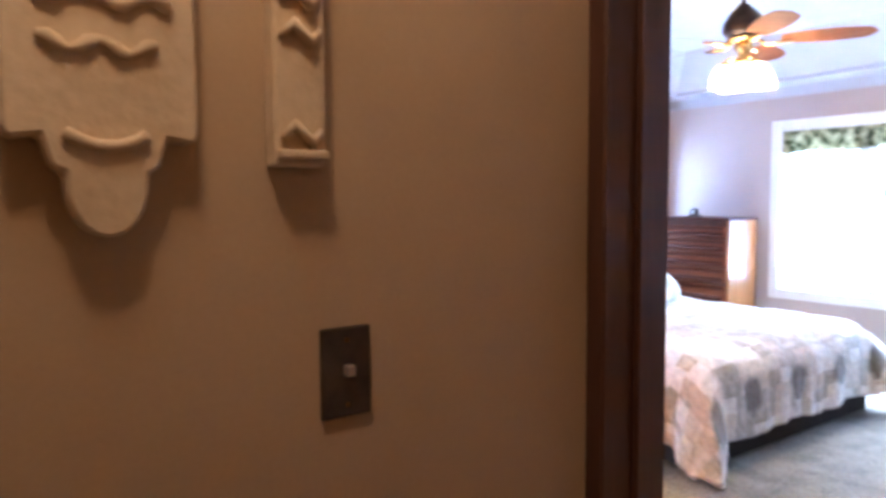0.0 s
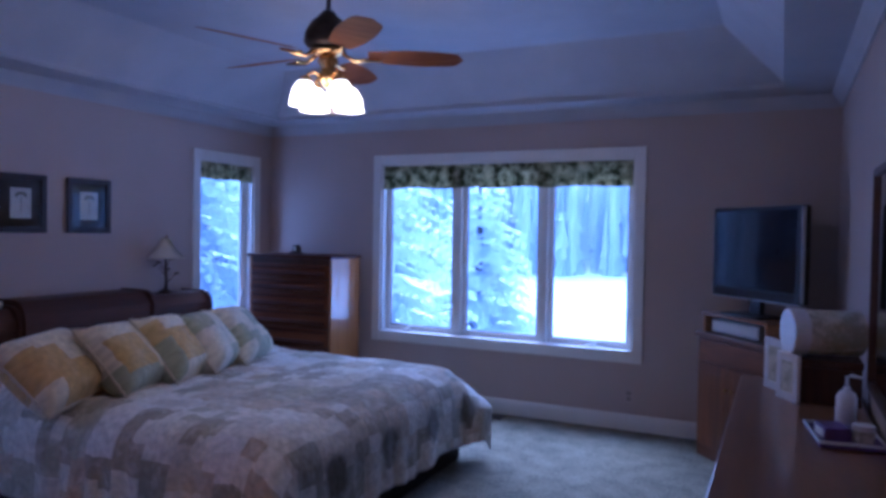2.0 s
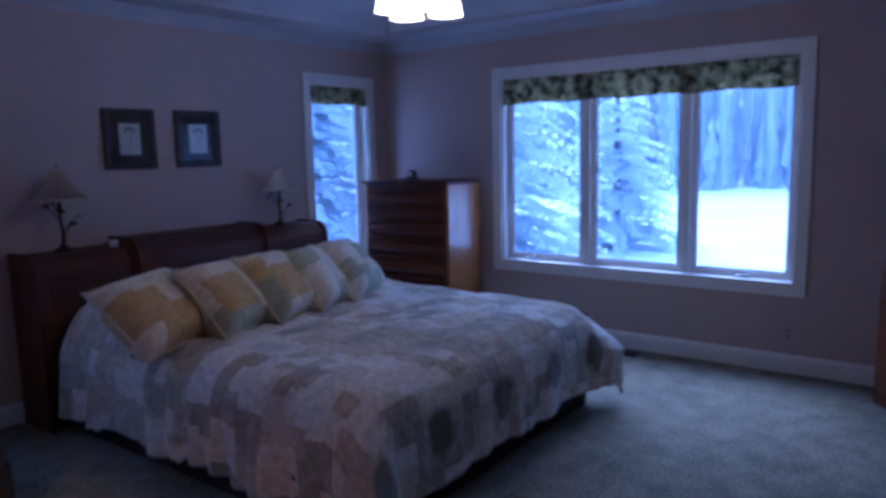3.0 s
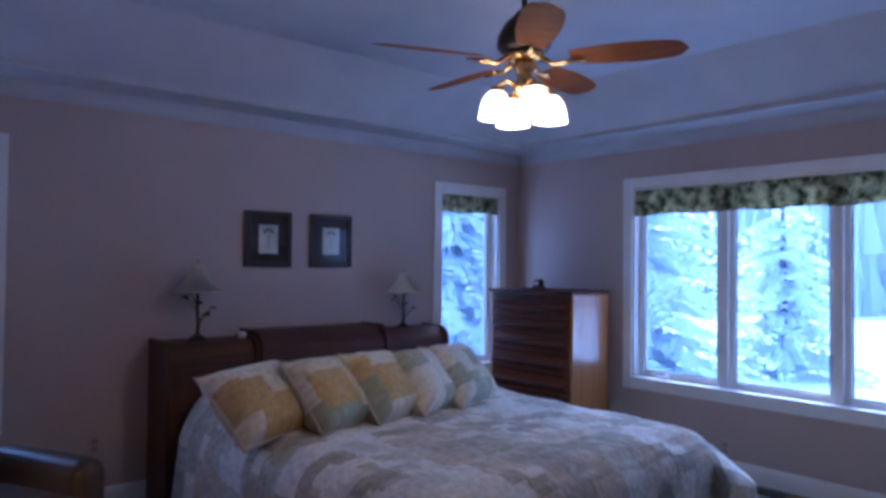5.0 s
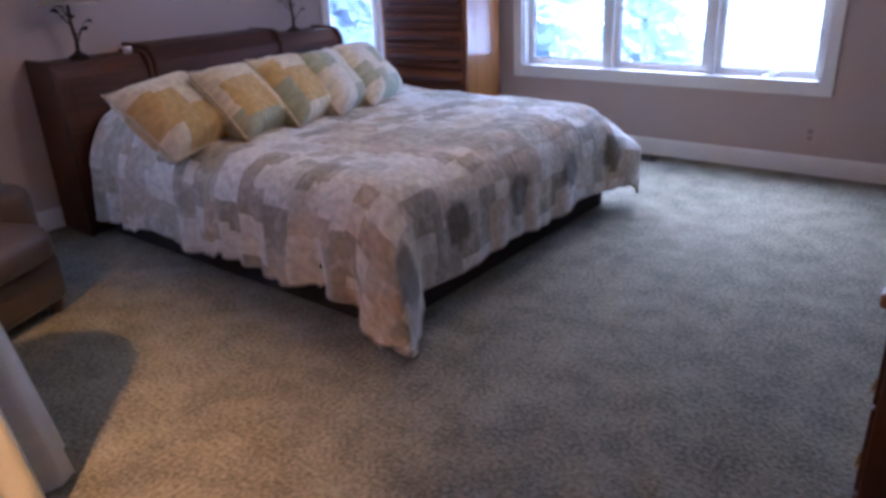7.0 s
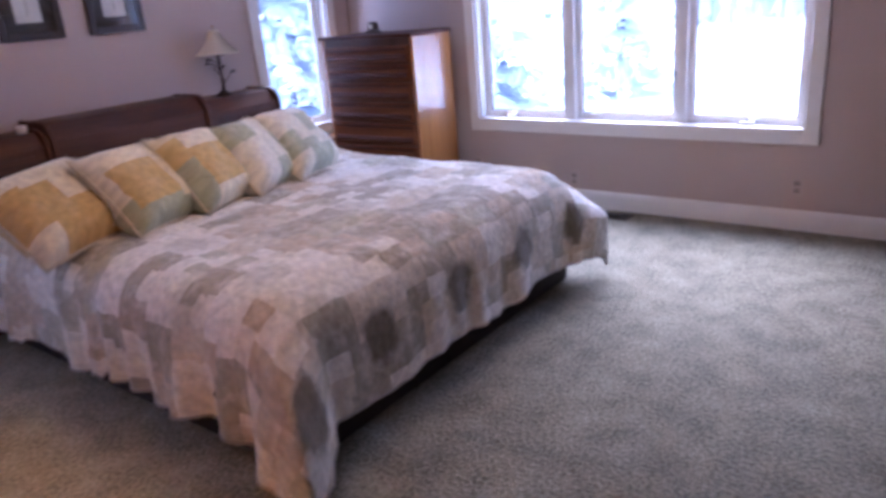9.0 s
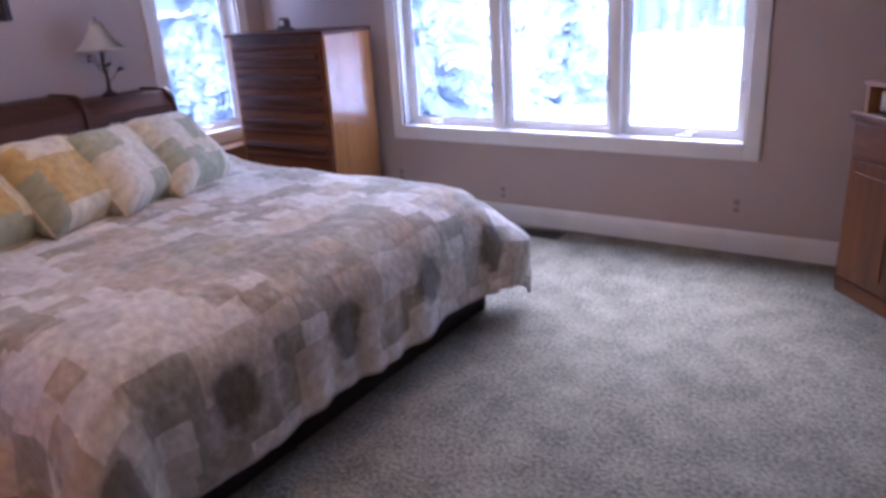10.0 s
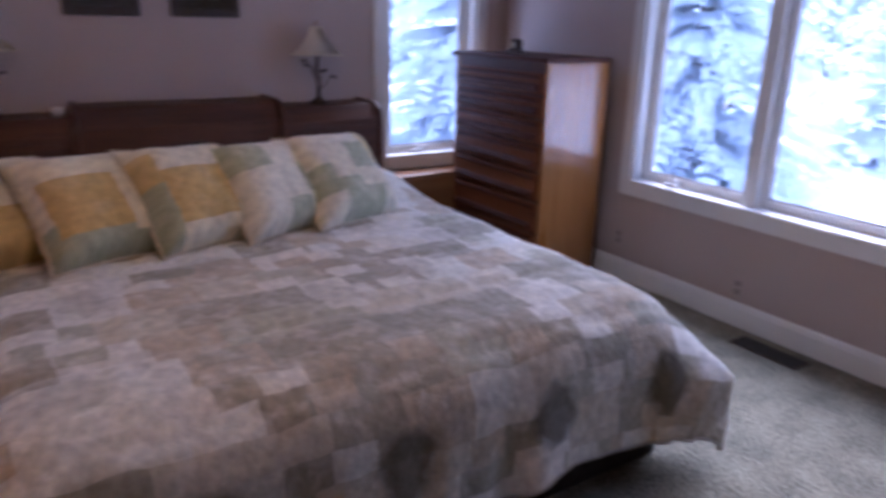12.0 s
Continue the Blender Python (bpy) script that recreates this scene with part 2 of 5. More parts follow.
M_LEATHER = material("brown_leather", (0.062, 0.045, 0.036), (0.105, 0.078, 0.062), 0.36, 0, 7, 70, 0.35, spread=0.28)
M_SHADE = material("cream_lampshade_linen", (0.70, 0.64, 0.53), (0.78, 0.72, 0.61), 0.8, 0, 12, 150, 0.25)
M_COMFORT = patchwork("patchwork_print_cotton", [(0.82, 0.79, 0.70), (0.45, 0.40, 0.30), (0.80, 0.76, 0.66), (0.52, 0.50, 0.38), (0.58, 0.49, 0.36), (0.83, 0.80, 0.73), (0.40, 0.37, 0.28), (0.66, 0.60, 0.48), (0.85, 0.82, 0.76)], (0.1725, 0.2), 0.42, 0.3, (2.42, 3.89, 0.485))
M_PILLOW = patchwork("gold_sage_print_cotton", [(0.58, 0.40, 0.14), (0.75, 0.67, 0.47), (0.40, 0.42, 0.28), (0.76, 0.69, 0.51), (0.62, 0.46, 0.19), (0.77, 0.71, 0.54)], (0.24, 0.21), petals=0.12)
M_PILLOW_PALE = patchwork("pale_sage_print_cotton", [(0.74, 0.68, 0.52), (0.43, 0.45, 0.31), (0.64, 0.51, 0.24), (0.77, 0.73, 0.60), (0.76, 0.72, 0.58)], (0.23, 0.22), petals=0.25)
M_PIPING = material("cream_fringe", (0.58, 0.51, 0.36), (0.72, 0.66, 0.52), 0.9, 0, 60, 200, 0.5)
M_VALANCE = material("green_botanical_print", (0.06, 0.075, 0.028), (0.60, 0.56, 0.36), 0.85, 0, 15, 55, 0.3, spread=0.16)
M_BASE_DARK = material("black_bed_base_cloth", (0.018, 0.016, 0.016), (0.032, 0.028, 0.027), 0.9, 0, 14, 160, 0.3)
M_CLOTH = material("pale_table_cloth", (0.50, 0.52, 0.50), (0.62, 0.63, 0.61), 0.85, 0, 8, 150, 0.3)
M_PLASTER = material("cream_cast_plaster", (0.56, 0.43, 0.27), (0.66, 0.52, 0.34), 0.75, 0, 10, 80, 0.4)
M_MAT_CARD = material("cream_mat_card", (0.60, 0.57, 0.5), (0.68, 0.65, 0.58), 0.85, 0, 8, 150, 0.05)
M_MAT_DARK = material("olive_mat_card", (0.04, 0.033, 0.028), (0.065, 0.054, 0.045), 0.85, 0, 8, 150, 0.05)
M_PRINT = material("botanical_print_ink", (0.2, 0.2, 0.16), (0.36, 0.34, 0.28), 0.8, 0, 25, 120, 0.05)
M_GLASS = glass_material("window_glass", (0.97, 0.985, 1.0))
M_PLATE = material("bronze_switch_plate", (0.06, 0.045, 0.035), (0.11, 0.08, 0.06), 0.4, 0.6, 18, 90, 0.05)
M_OUTLET = material("taupe_outlet_plastic", (0.26, 0.22, 0.2), (0.31, 0.265, 0.24), 0.5, 0, 18, 90, 0.05)
M_MIRROR = material("mirror_silver", (0.9, 0.9, 0.9), (0.92, 0.92, 0.92), 0.02, 1.0, 2, 9, 0)
M_MIRROR.node_tree.nodes["Principled BSDF"].inputs["Roughness"].default_value = 0.02
for link in list(M_MIRROR.node_tree.nodes["Principled BSDF"].inputs["Roughness"].links):
    M_MIRROR.node_tree.links.remove(link)
M_CREAM = material("cream_printed_card", (0.42, 0.41, 0.3), (0.72, 0.69, 0.58), 0.6, 0, 16, 60, 0.1, spread=0.12)
M_PURPLE = material("purple_plastic", (0.12, 0.07, 0.28), (0.17, 0.10, 0.36), 0.4, 0, 18, 90, 0.05)
M_WHITE = material("white_plastic", (0.72, 0.72, 0.74), (0.8, 0.8, 0.82), 0.35, 0, 18, 90, 0.02)
M_OPAL = glowing("lit_opal_glass", (1.0, 0.80, 0.52), OPAL)
M_BLADE = wood("fan_blade_maple", (0.2, 0.07, 0.022), (0.32, 0.13, 0.045), "x", 0.75, 0.0)
M_BLADE.node_tree.nodes["Principled BSDF"].inputs["Specular IOR Level"].default_value = 0.15
M_SNOW = material("settled_snow", (0.72, 0.76, 0.82), (0.84, 0.87, 0.9), 0.8, 0, 0.7, 14, 0.4, depth=0.03)
M_SPRUCE = material("frosted_spruce_needles", (0.68, 0.74, 0.77), (0.84, 0.87, 0.9), 0.85, 0, 4, 30, 0.5, depth=0.02)
M_TRUNK = material("frosted_spruce_bark", (0.16, 0.16, 0.16), (0.3, 0.31, 0.32), 0.9, 0, 12, 60, 0.6, depth=0.01)
# distance mist is painted into this pale blue-grey tree colour
M_FAR = material("mist_toned_far_trees", (0.58, 0.64, 0.69), (0.70, 0.75, 0.79), 0.95, 0, 0.5, 4, 0.2, depth=0.05)
M_CAB_Z = wood("knotty_brown_oak", (0.09, 0.027, 0.006), (0.21, 0.074, 0.018), "z", 0.42, 0.2)
M_CAB_X = wood("knotty_brown_oak_x", (0.09, 0.027, 0.006), (0.21, 0.074, 0.018), "x", 0.42, 0.2)
M_HEM = material("taupe_hem_cotton", (0.36, 0.32, 0.28), (0.45, 0.4, 0.36), 0.85, 0, 20, 150, 0.3)
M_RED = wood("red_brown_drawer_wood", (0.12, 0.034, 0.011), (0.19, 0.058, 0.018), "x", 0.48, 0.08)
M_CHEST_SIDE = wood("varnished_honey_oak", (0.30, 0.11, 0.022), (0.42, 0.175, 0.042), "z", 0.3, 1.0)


M_FRAME = wood("black_brown_frame_wood", (0.016, 0.010, 0.008), (0.04, 0.022, 0.015), "z", 0.5, 0.1)


def let_light_through(m, share):
    """Thin snowy needles pass part of the light on."""
    n, l = m.node_tree.nodes, m.node_tree.links
    p, out = n["Principled BSDF"], n["Material Output"]
    thin, both = n.new("ShaderNodeBsdfTranslucent"), n.new("ShaderNodeMixShader")
    thin.inputs[0].default_value = (0.84, 0.88, 0.92, 1)
    both.inputs[0].default_value = share
    l.new(p.outputs[0], both.inputs[1])
    l.new(thin.outputs[0], both.inputs[2])
    l.new(both.outputs[0], out.inputs[0])


M_BOUGHSNOW = material("snow_on_boughs", (0.76, 0.8, 0.84), (0.86, 0.89, 0.92), 0.8, 0, 3, 30, 0.3, depth=0.02)
let_light_through(M_BOUGHSNOW, 0.62)
let_light_through(M_SPRUCE, 0.72)
for m in (M_WALNUT_X, M_RED):
    m.node_tree.nodes["Principled BSDF"].inputs["Specular IOR Level"].default_value = 0.22
# flattens contrast in the far woods, part of their painted mist
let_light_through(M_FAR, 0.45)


# ---- building blocks ----
def finish(name, bm, mat, parent=None, label="", smooth=False):
    me = bpy.data.meshes.new(name)
    bmesh.ops.recalc_face_normals(bm, faces=bm.faces)
    bm.to_mesh(me)
    bm.free()
    me.materials.append(mat)
    if smooth:
        for p in me.polygons:
            p.use_smooth = True
    ob = new(name, me)
    if parent is not None:
        ob.parent = parent
    if label:
        ob["label"] = label
    return ob


def part(name, bm, mat, parent, label="", smooth=False):
    return finish(name, bm, mat, parent, label, smooth)


def thing(name, place, label, category, group="", turn=0.0):
    ob = new(name)
    ob.empty_display_size = 0.1
    ob.matrix_world = pose(*place, 0, 0, turn)
    return tagged(ob, label, category, group)


def box(x0, y0, z0, x1, y1, z1, bevel=0.0, segments=2, bm=None):
    one = bmesh.new()
    r = bmesh.ops.create_cube(one, size=1)
    bmesh.ops.transform(one, verts=one.verts, matrix=Matrix.LocRotScale(((x0 + x1) / 2, (y0 + y1) / 2, (z0 + z1) / 2), None, (abs(x1 - x0), abs(y1 - y0), abs(z1 - z0))))
    if bevel:
        bmesh.ops.bevel(one, geom=one.edges[:], offset=bevel, segments=segments, affect="EDGES", profile=0.5)
    if bm is None:
        return one
    me = bpy.data.meshes.new("tmp")
    one.to_mesh(me)
    one.free()
    bm.from_mesh(me)
    bpy.data.meshes.remove(me)
    return bm


def lathe(profile, segments=20, bm=None, m=None, closed=False):
    """Turns a profile of (radius, z) round the z axis."""
    bm = bm or bmesh.new()
    rings = []
    for r, z in profile:
        ring = []
        for k in range(segments):
            a = 2 * math.pi * k / segments
            v = Vector((r * math.cos(a), r * math.sin(a), z))
            ring.append(bm.verts.new(m @ v if m else v))
        rings.append(ring)
    for a, b in zip(rings, rings[1:]):
        for k in range(segments):
            bm.faces.new((a[k], a[(k + 1) % segments], b[(k + 1) % segments], b[k]))
    if closed:
        bm.faces.new(rings[0][::-1])
        bm.faces.new(rings[-1])
    return bm


def extrude(outline, axis, lo, hi, bevel=0.0):
    """A prism over an outline of 2D points, from lo to hi along an axis."""
    bm = bmesh.new()

    def at(p, d):
        return {"x": (d, p[0], p[1]), "y": (p[0], d, p[1]), "z": (p[0], p[1], d)}[axis]
    a = [bm.verts.new(at(p, lo)) for p in outline]
    b = [bm.verts.new(at(p, hi)) for p in outline]
    n = len(outline)
    bm.faces.new(a)
    bm.faces.new(b[::-1])
    for k in range(n):
        bm.faces.new((a[k], b[k], b[(k + 1) % n], a[(k + 1) % n]))
    if bevel:
        bmesh.ops.recalc_face_normals(bm, faces=bm.faces)
        bmesh.ops.bevel(bm, geom=bm.edges[:], offset=bevel, segments=1, affect="EDGES")
    return bm


def tube(points, radius, segments=8, bm=None):
    """A round bar along a line of points; radius may be one number or one a point."""
    bm = bm or bmesh.new()
    pts = [Vector(p) for p in points]
    rings = []
    for k, p in enumerate(pts):
        d = (pts[min(k + 1, len(pts) - 1)] - pts[max(k - 1, 0)]).normalized()
        side = d.cross(Vector((0, 0, 1)) if abs(d.z) < 0.9 else Vector((1, 0, 0))).normalized()
        up = side.cross(d)
        r = radius[k] if isinstance(radius, (list, tuple)) else radius
        rings.append([bm.verts.new(p + r * (math.cos(2 * math.pi * j / segments) * side + math.sin(2 * math.pi * j / segments) * up)) for j in range(segments)])
    for a, b in zip(rings, rings[1:]):
        for j in range(segments):
            bm.faces.new((a[j], a[(j + 1) % segments], b[(j + 1) % segments], b[j]))
    bm.faces.new(rings[0][::-1])
    bm.faces.new(rings[-1])
    return bm


def setting(name, bm, mat, label="", category="", smooth=False):
    ob = finish(name, bm, mat, None, "", smooth)
    return tagged(ob, label or name.replace("_", " "), category or "structure", kind="structure")


# ---- the room: x 0 to EAST, y SOUTH to 0 ----
EAST, SOUTH, TOP, TRAY, SOFFIT = 4.775, -5.385, 2.44, 2.78, 0.36
T = 0.14
WZ0, WZ1 = 0.592, 2.06
W1 = (1.236, 3.43)
W2 = (-0.923, -0.252)
W3 = (-4.83, -4.11)
DOOR_X = (4.03, 4.735)
BATH_X = (2.60, 3.38)
HALL_X = (3.992, 5.30)


def wall(name, pieces, mat, label):
    bm = bmesh.new()
    for p in pieces:
        box(*p, bm=bm)
    return setting(name, bm, mat, label, "wall")


wall("wall_north", [(-T, 0, -0.1, W1[0], T, 3.0), (W1[1], 0, -0.1, EAST + T, T, 3.0), (W1[0], 0, -0.1, W1[1], T, WZ0), (W1[0], 0, WZ1, W1[1], T, 3.0)],
     M_WALL, "taupe painted plaster wall around the triple window")
wall("wall_west", [(-T, SOUTH - T, -0.1, 0, W3[0], 3.0), (-T, W3[1], -0.1, 0, W2[0], 3.0), (-T, W2[1], -0.1, 0, 0, 3.0),
                   (-T, W3[0], -0.1, 0, W3[1], WZ0), (-T, W3[0], WZ1, 0, W3[1], 3.0), (-T, W2[0], -0.1, 0, W2[1], WZ0), (-T, W2[0], WZ1, 0, W2[1], 3.0)],
     M_WALL, "taupe painted plaster wall behind the bed")
wall("wall_east", [(EAST, SOUTH, -0.1, EAST + T, 0, 3.0)], M_WALL, "taupe painted plaster wall behind the long dresser")
DH = 2.05
wall("wall_south", [(0, SOUTH - T, -0.1, BATH_X[0], SOUTH, 3.0), (BATH_X[1], SOUTH - T, -0.1, DOOR_X[0] - 0.04, SOUTH, 3.0), (DOOR_X[1] + 0.04, SOUTH - T, -0.1, EAST + T, SOUTH, 3.0),
                    (BATH_X[0], SOUTH - T, DH, BATH_X[1], SOUTH, 3.0), (DOOR_X[0] - 0.04, SOUTH - T, DH + 0.04, DOOR_X[1] + 0.04, SOUTH, 3.0)],
     M_WALL, "taupe painted plaster wall with the doorways")
setting("floor", box(0, SOUTH, -0.1, EAST, 0, 0), M_CARPET, "grey-green cut pile carpet over the bedroom floor", "carpet")

# tray ceiling: flat soffit, sloping sides and a raised flat field, one mesh
bm = bmesh.new()
s0, s1 = SOFFIT, SOFFIT + TRAY - TOP
rects = []
for inset, z in ((0.0, TOP), (s0, TOP), (s0, TOP + 0.03), (s1, TRAY)):
    rects.append([bm.verts.new(p) for p in ((inset, SOUTH + inset, z), (EAST - inset, SOUTH + inset, z), (EAST - inset, -inset, z), (inset, -inset, z))])
for a, b in zip(rects, rects[1:]):
    for k in range(4):
        bm.faces.new((a[k], a[(k + 1) % 4], b[(k + 1) % 4], b[k]))
bm.faces.new(rects[-1])
top = [bm.verts.new(p) for p in ((-T, SOUTH - T, 3.0), (EAST + T, SOUTH - T, 3.0), (EAST + T, T, 3.0), (-T, T, 3.0))]
bm.faces.new(top)
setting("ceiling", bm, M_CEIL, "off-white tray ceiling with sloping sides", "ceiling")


def moulding(name, outline, a, b, inward, mat, label, category):
    """A strip of constant section from a to b along a wall; outline points are (off the wall, height)."""
    a, b, inward = Vector(a), Vector(b), Vector(inward)
    bm = bmesh.new()
    ends = [[bm.verts.new(e + inward * o + Vector((0, 0, z))) for o, z in outline] for e in (a, b)]
    n = len(outline)
    bm.faces.new(ends[0])
    bm.faces.new(ends[1][::-1])
    for k in range(n):
        bm.faces.new((ends[0][k], ends[1][k], ends[1][(k + 1) % n], ends[0][(k + 1) % n]))
    return setting(name, bm, mat, label, category)


CROWN = [(0.001, TOP - 0.085), (0.014, TOP - 0.085), (0.02, TOP - 0.065), (0.05, TOP - 0.03), (0.065, TOP - 0.012), (0.07, TOP - 0.001), (0.001, TOP - 0.001)]
SKIRT = [(0.001, 0.001), (0.016, 0.001), (0.016, 0.095), (0.011, 0.115), (0.004, 0.125), (0.001, 0.125)]
for (a, b, inward) in (((0, 0, 0), (EAST, 0, 0), (0, -1, 0)), ((0, SOUTH, 0), (0, 0, 0), (1, 0, 0)), ((EAST, SOUTH, 0), (EAST, 0, 0), (-1, 0, 0)), ((0, SOUTH, 0), (EAST, SOUTH, 0), (0, 1, 0))):
    moulding("trim", CROWN, a, b, inward, M_CEIL, "painted crown moulding under the soffit", "moulding")
for (a, b, inward) in (((0, 0, 0), (EAST, 0, 0), (0, -1, 0)), ((0, SOUTH, 0), (0, -0.02, 0), (1, 0, 0)), ((EAST, SOUTH, 0), (EAST, -0.02, 0), (-1, 0, 0)), ((0.02, SOUTH, 0), (BATH_X[0] - 0.07, SOUTH, 0), (0, 1, 0)), ((BATH_X[1] + 0.07, SOUTH, 0), (DOOR_X[0] - 0.1, SOUTH, 0), (0, 1, 0))):
    moulding("baseboard", SKIRT, a, b, inward, M_TRIM, "white painted baseboard along the wall", "baseboard")


# ---- windows ----
def window(name, lo, hi, panes, m, label, cranks):
    """A window seen from inside along +y of its own frame: opening lo to hi, panes as (x0, x1). m places it on a wall."""
    ob = new(name)
    ob.matrix_world = m
    tagged(ob, label, "window", kind="structure")
    z0, z1, cw = WZ0, WZ1, 0.082
    casing = bmesh.new()
    for b in ((lo - cw, -0.02, z0 - cw, lo, -0.001, z1 + cw), (hi, -0.02, z0 - cw, hi + cw, -0.001, z1 + cw), (lo, -0.02, z1, hi, -0.001, z1 + cw), (lo, -0.02, z0 - cw, hi, -0.001, z0)):
        box(*b, bevel=0.005, segments=1, bm=casing)
    part("casing", casing, M_TRIM, ob)
    part("window_sill", box(lo + 0.002, -0.032, z0 - 0.012, hi - 0.002, 0.1, z0 + 0.012, 0.004), M_TRIM, ob)
    lining = bmesh.new()
    for b in ((lo, 0, z0 + 0.013, lo + 0.015, 0.135, z1), (hi - 0.015, 0, z0 + 0.013, hi, 0.135, z1), (lo + 0.015, 0, z1 - 0.015, hi - 0.015, 0.135, z1)):
        box(*b, bm=lining)
    part("lining", lining, M_TRIM, ob)
    for k, (p0, p1) in enumerate(panes):
        sash = bmesh.new()
        f = 0.05 if k % 2 == 0 else 0.035
        b0, b1, t1 = z0 + 0.014, z0 + 0.055, z1 - 0.06
        box(p0 - f, 0.062, b0, p0, 0.105, z1 - 0.016, 0.004, 1, sash)
        box(p1, 0.062, b0, p1 + f, 0.105, z1 - 0.016, 0.004, 1, sash)
        box(p0, 0.064, b0, p1, 0.103, b1, 0.004, 1, sash)
        box(p0, 0.064, t1, p1, 0.103, z1 - 0.016, 0.004, 1, sash)
        s = part("window_frame", sash, M_TRIM, ob)
        g = part("pane", box(p0 - 0.004, 0.083, b1 - 0.004, p1 + 0.004, 0.088, t1 + 0.004), M_GLASS, s)
        g.visible_shadow = False
        bead = bmesh.new()
        for b in ((p0, 0.074, b1, p0 + 0.008, 0.082, t1), (p1 - 0.008, 0.074, b1, p1, 0.082, t1), (p0 + 0.008, 0.074, b1, p1 - 0.008, 0.082, b1 + 0.008)):
            box(*b, bm=bead)
        part("gasket", bead, M_OUTLET, s)
        if k in cranks:
            cx = p0 + cranks[k] * (p1 - p0)
            c = part("crank", box(cx - 0.045, 0.03, z0 + 0.0125, cx + 0.045, 0.06, z0 + 0.03, 0.006), M_SILVER, ob, "folding metal window crank")
            part("crank_handle", tube([(cx, 0.045, z0 + 0.03), (cx + 0.015, 0.03, z0 + 0.045), (cx + 0.05, 0.012, z0 + 0.05), (cx + 0.075, 0.008, z0 + 0.05)], 0.0065), M_SILVER, c)
        part("latch", box(p1 + 0.004, 0.045, z0 + 0.25, p1 + 0.022, 0.062, z0 + 0.33, 0.005), M_SILVER, ob)
    for a, b in zip(panes, panes[1:]):
        part("mullion", box(a[1] + 0.037, 0.03, z0 + 0.013, b[0] - 0.037, 0.11, z1 - 0.015, 0.004), M_TRIM, ob)
    return ob


def valance(lo, hi, m, low):
    """A flat fabric valance with soft upright folds that hangs inside a window's casing."""
    ob = new("valance")
    ob.matrix_world = m
    tagged(ob, "short valance of green and cream botanical print fabric", "valance")
    bm = bmesh.new()
    n = max(8, int((hi - lo) / 0.02))
    rows = []
    for z, deep in ((WZ1 - 0.005, 0.2), (WZ1 - 0.045, 0.5), ((WZ1 + low) / 2, 0.9), (low + 0.01, 1.0), (low, 1.0)):
        row = []
        for k in range(n + 1):
            x = lo + (hi - lo) * k / n
            y = 0.012 - deep * 0.009 * math.sin(x * 22 + 1.3 * math.sin(x * 5)) - deep * 0.004 * math.sin(x * 61)
            row.append(bm.verts.new((x, y, z + (0.006 * math.sin(x * 13) if z < low + 0.02 else 0))))
        rows.append(row)
    for a, b in zip(rows, rows[1:]):
        for k in range(n):
            bm.faces.new((a[k], a[k + 1], b[k + 1], b[k]))
    bmesh.ops.solidify(bm, geom=bm.faces[:], thickness=0.004)
    part("fabric", bm, M_VALANCE, ob, "", True)
    part("rail", box(lo, 0.024, WZ1 - 0.035, hi, 0.034, WZ1 - 0.002), M_TRIM, ob)
    return ob


NORTH = Matrix.Identity(4)


def west(y):
    """Places a window frame of centre 0 on the west wall, at y."""
    return Matrix.Translation((0, y, 0)) @ Matrix.Rotation(radians(90), 4, "Z")


window("window_1", W1[0], W1[1], [(1.296, 1.896), (2.031, 2.655), (2.783, 3.375)], NORTH, "white triple casement window with a low sill", {0: 0.3, 2: 0.55})
valance(W1[0] + 0.004, W1[1] - 0.004, NORTH, 1.85)
for name, (a, b) in (("window_2", W2), ("window_3", W3)):
    c, h = (a + b) / 2, (b - a) / 2
    window(name, -h, h, [(-h + 0.075, h - 0.075)], west(c), "narrow white casement window beside the bed", {0: 0.35})
    valance(-h + 0.004, h - 0.004, west(c), 1.9)

# ---- hall and lit room behind the south wall ----
HS = -8.2
wall("wall_hall_west", [(3.88, HS, -0.1, HALL_X[0], SOUTH - T, 2.85)], M_HALL, "tan painted hall wall with plaques and a switch")
wall("wall_hall_east", [(HALL_X[1], HS, -0.1, HALL_X[1] + 0.1, SOUTH - T, 2.85)], M_HALL, "tan painted hall wall")
wall("wall_hall_end", [(1.5, HS - 0.1, -0.1, HALL_X[1] + 0.1, HS, 2.85)], M_HALL, "tan painted wall closing the hall")
wall("wall_hall_north", [(EAST + T, SOUTH - T, -0.1, HALL_X[1] + 0.1, SOUTH - T + 0.1, 2.85)], M_HALL, "tan painted wall beside the door")
wall("wall_bath_west", [(1.5, HS, -0.1, 1.6, SOUTH - T, 2.85)], M_HALL, "plain wall of the lit side room")
setting("floor_hall", box(1.6, HS, -0.1, HALL_X[1], SOUTH, -0.002), M_HALLFLOOR, "tan carpet of the hall", "carpet")
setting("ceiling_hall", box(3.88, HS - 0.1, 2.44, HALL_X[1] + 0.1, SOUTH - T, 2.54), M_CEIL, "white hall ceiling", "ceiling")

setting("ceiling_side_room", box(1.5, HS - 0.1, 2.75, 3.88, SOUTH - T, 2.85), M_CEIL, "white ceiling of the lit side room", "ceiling")

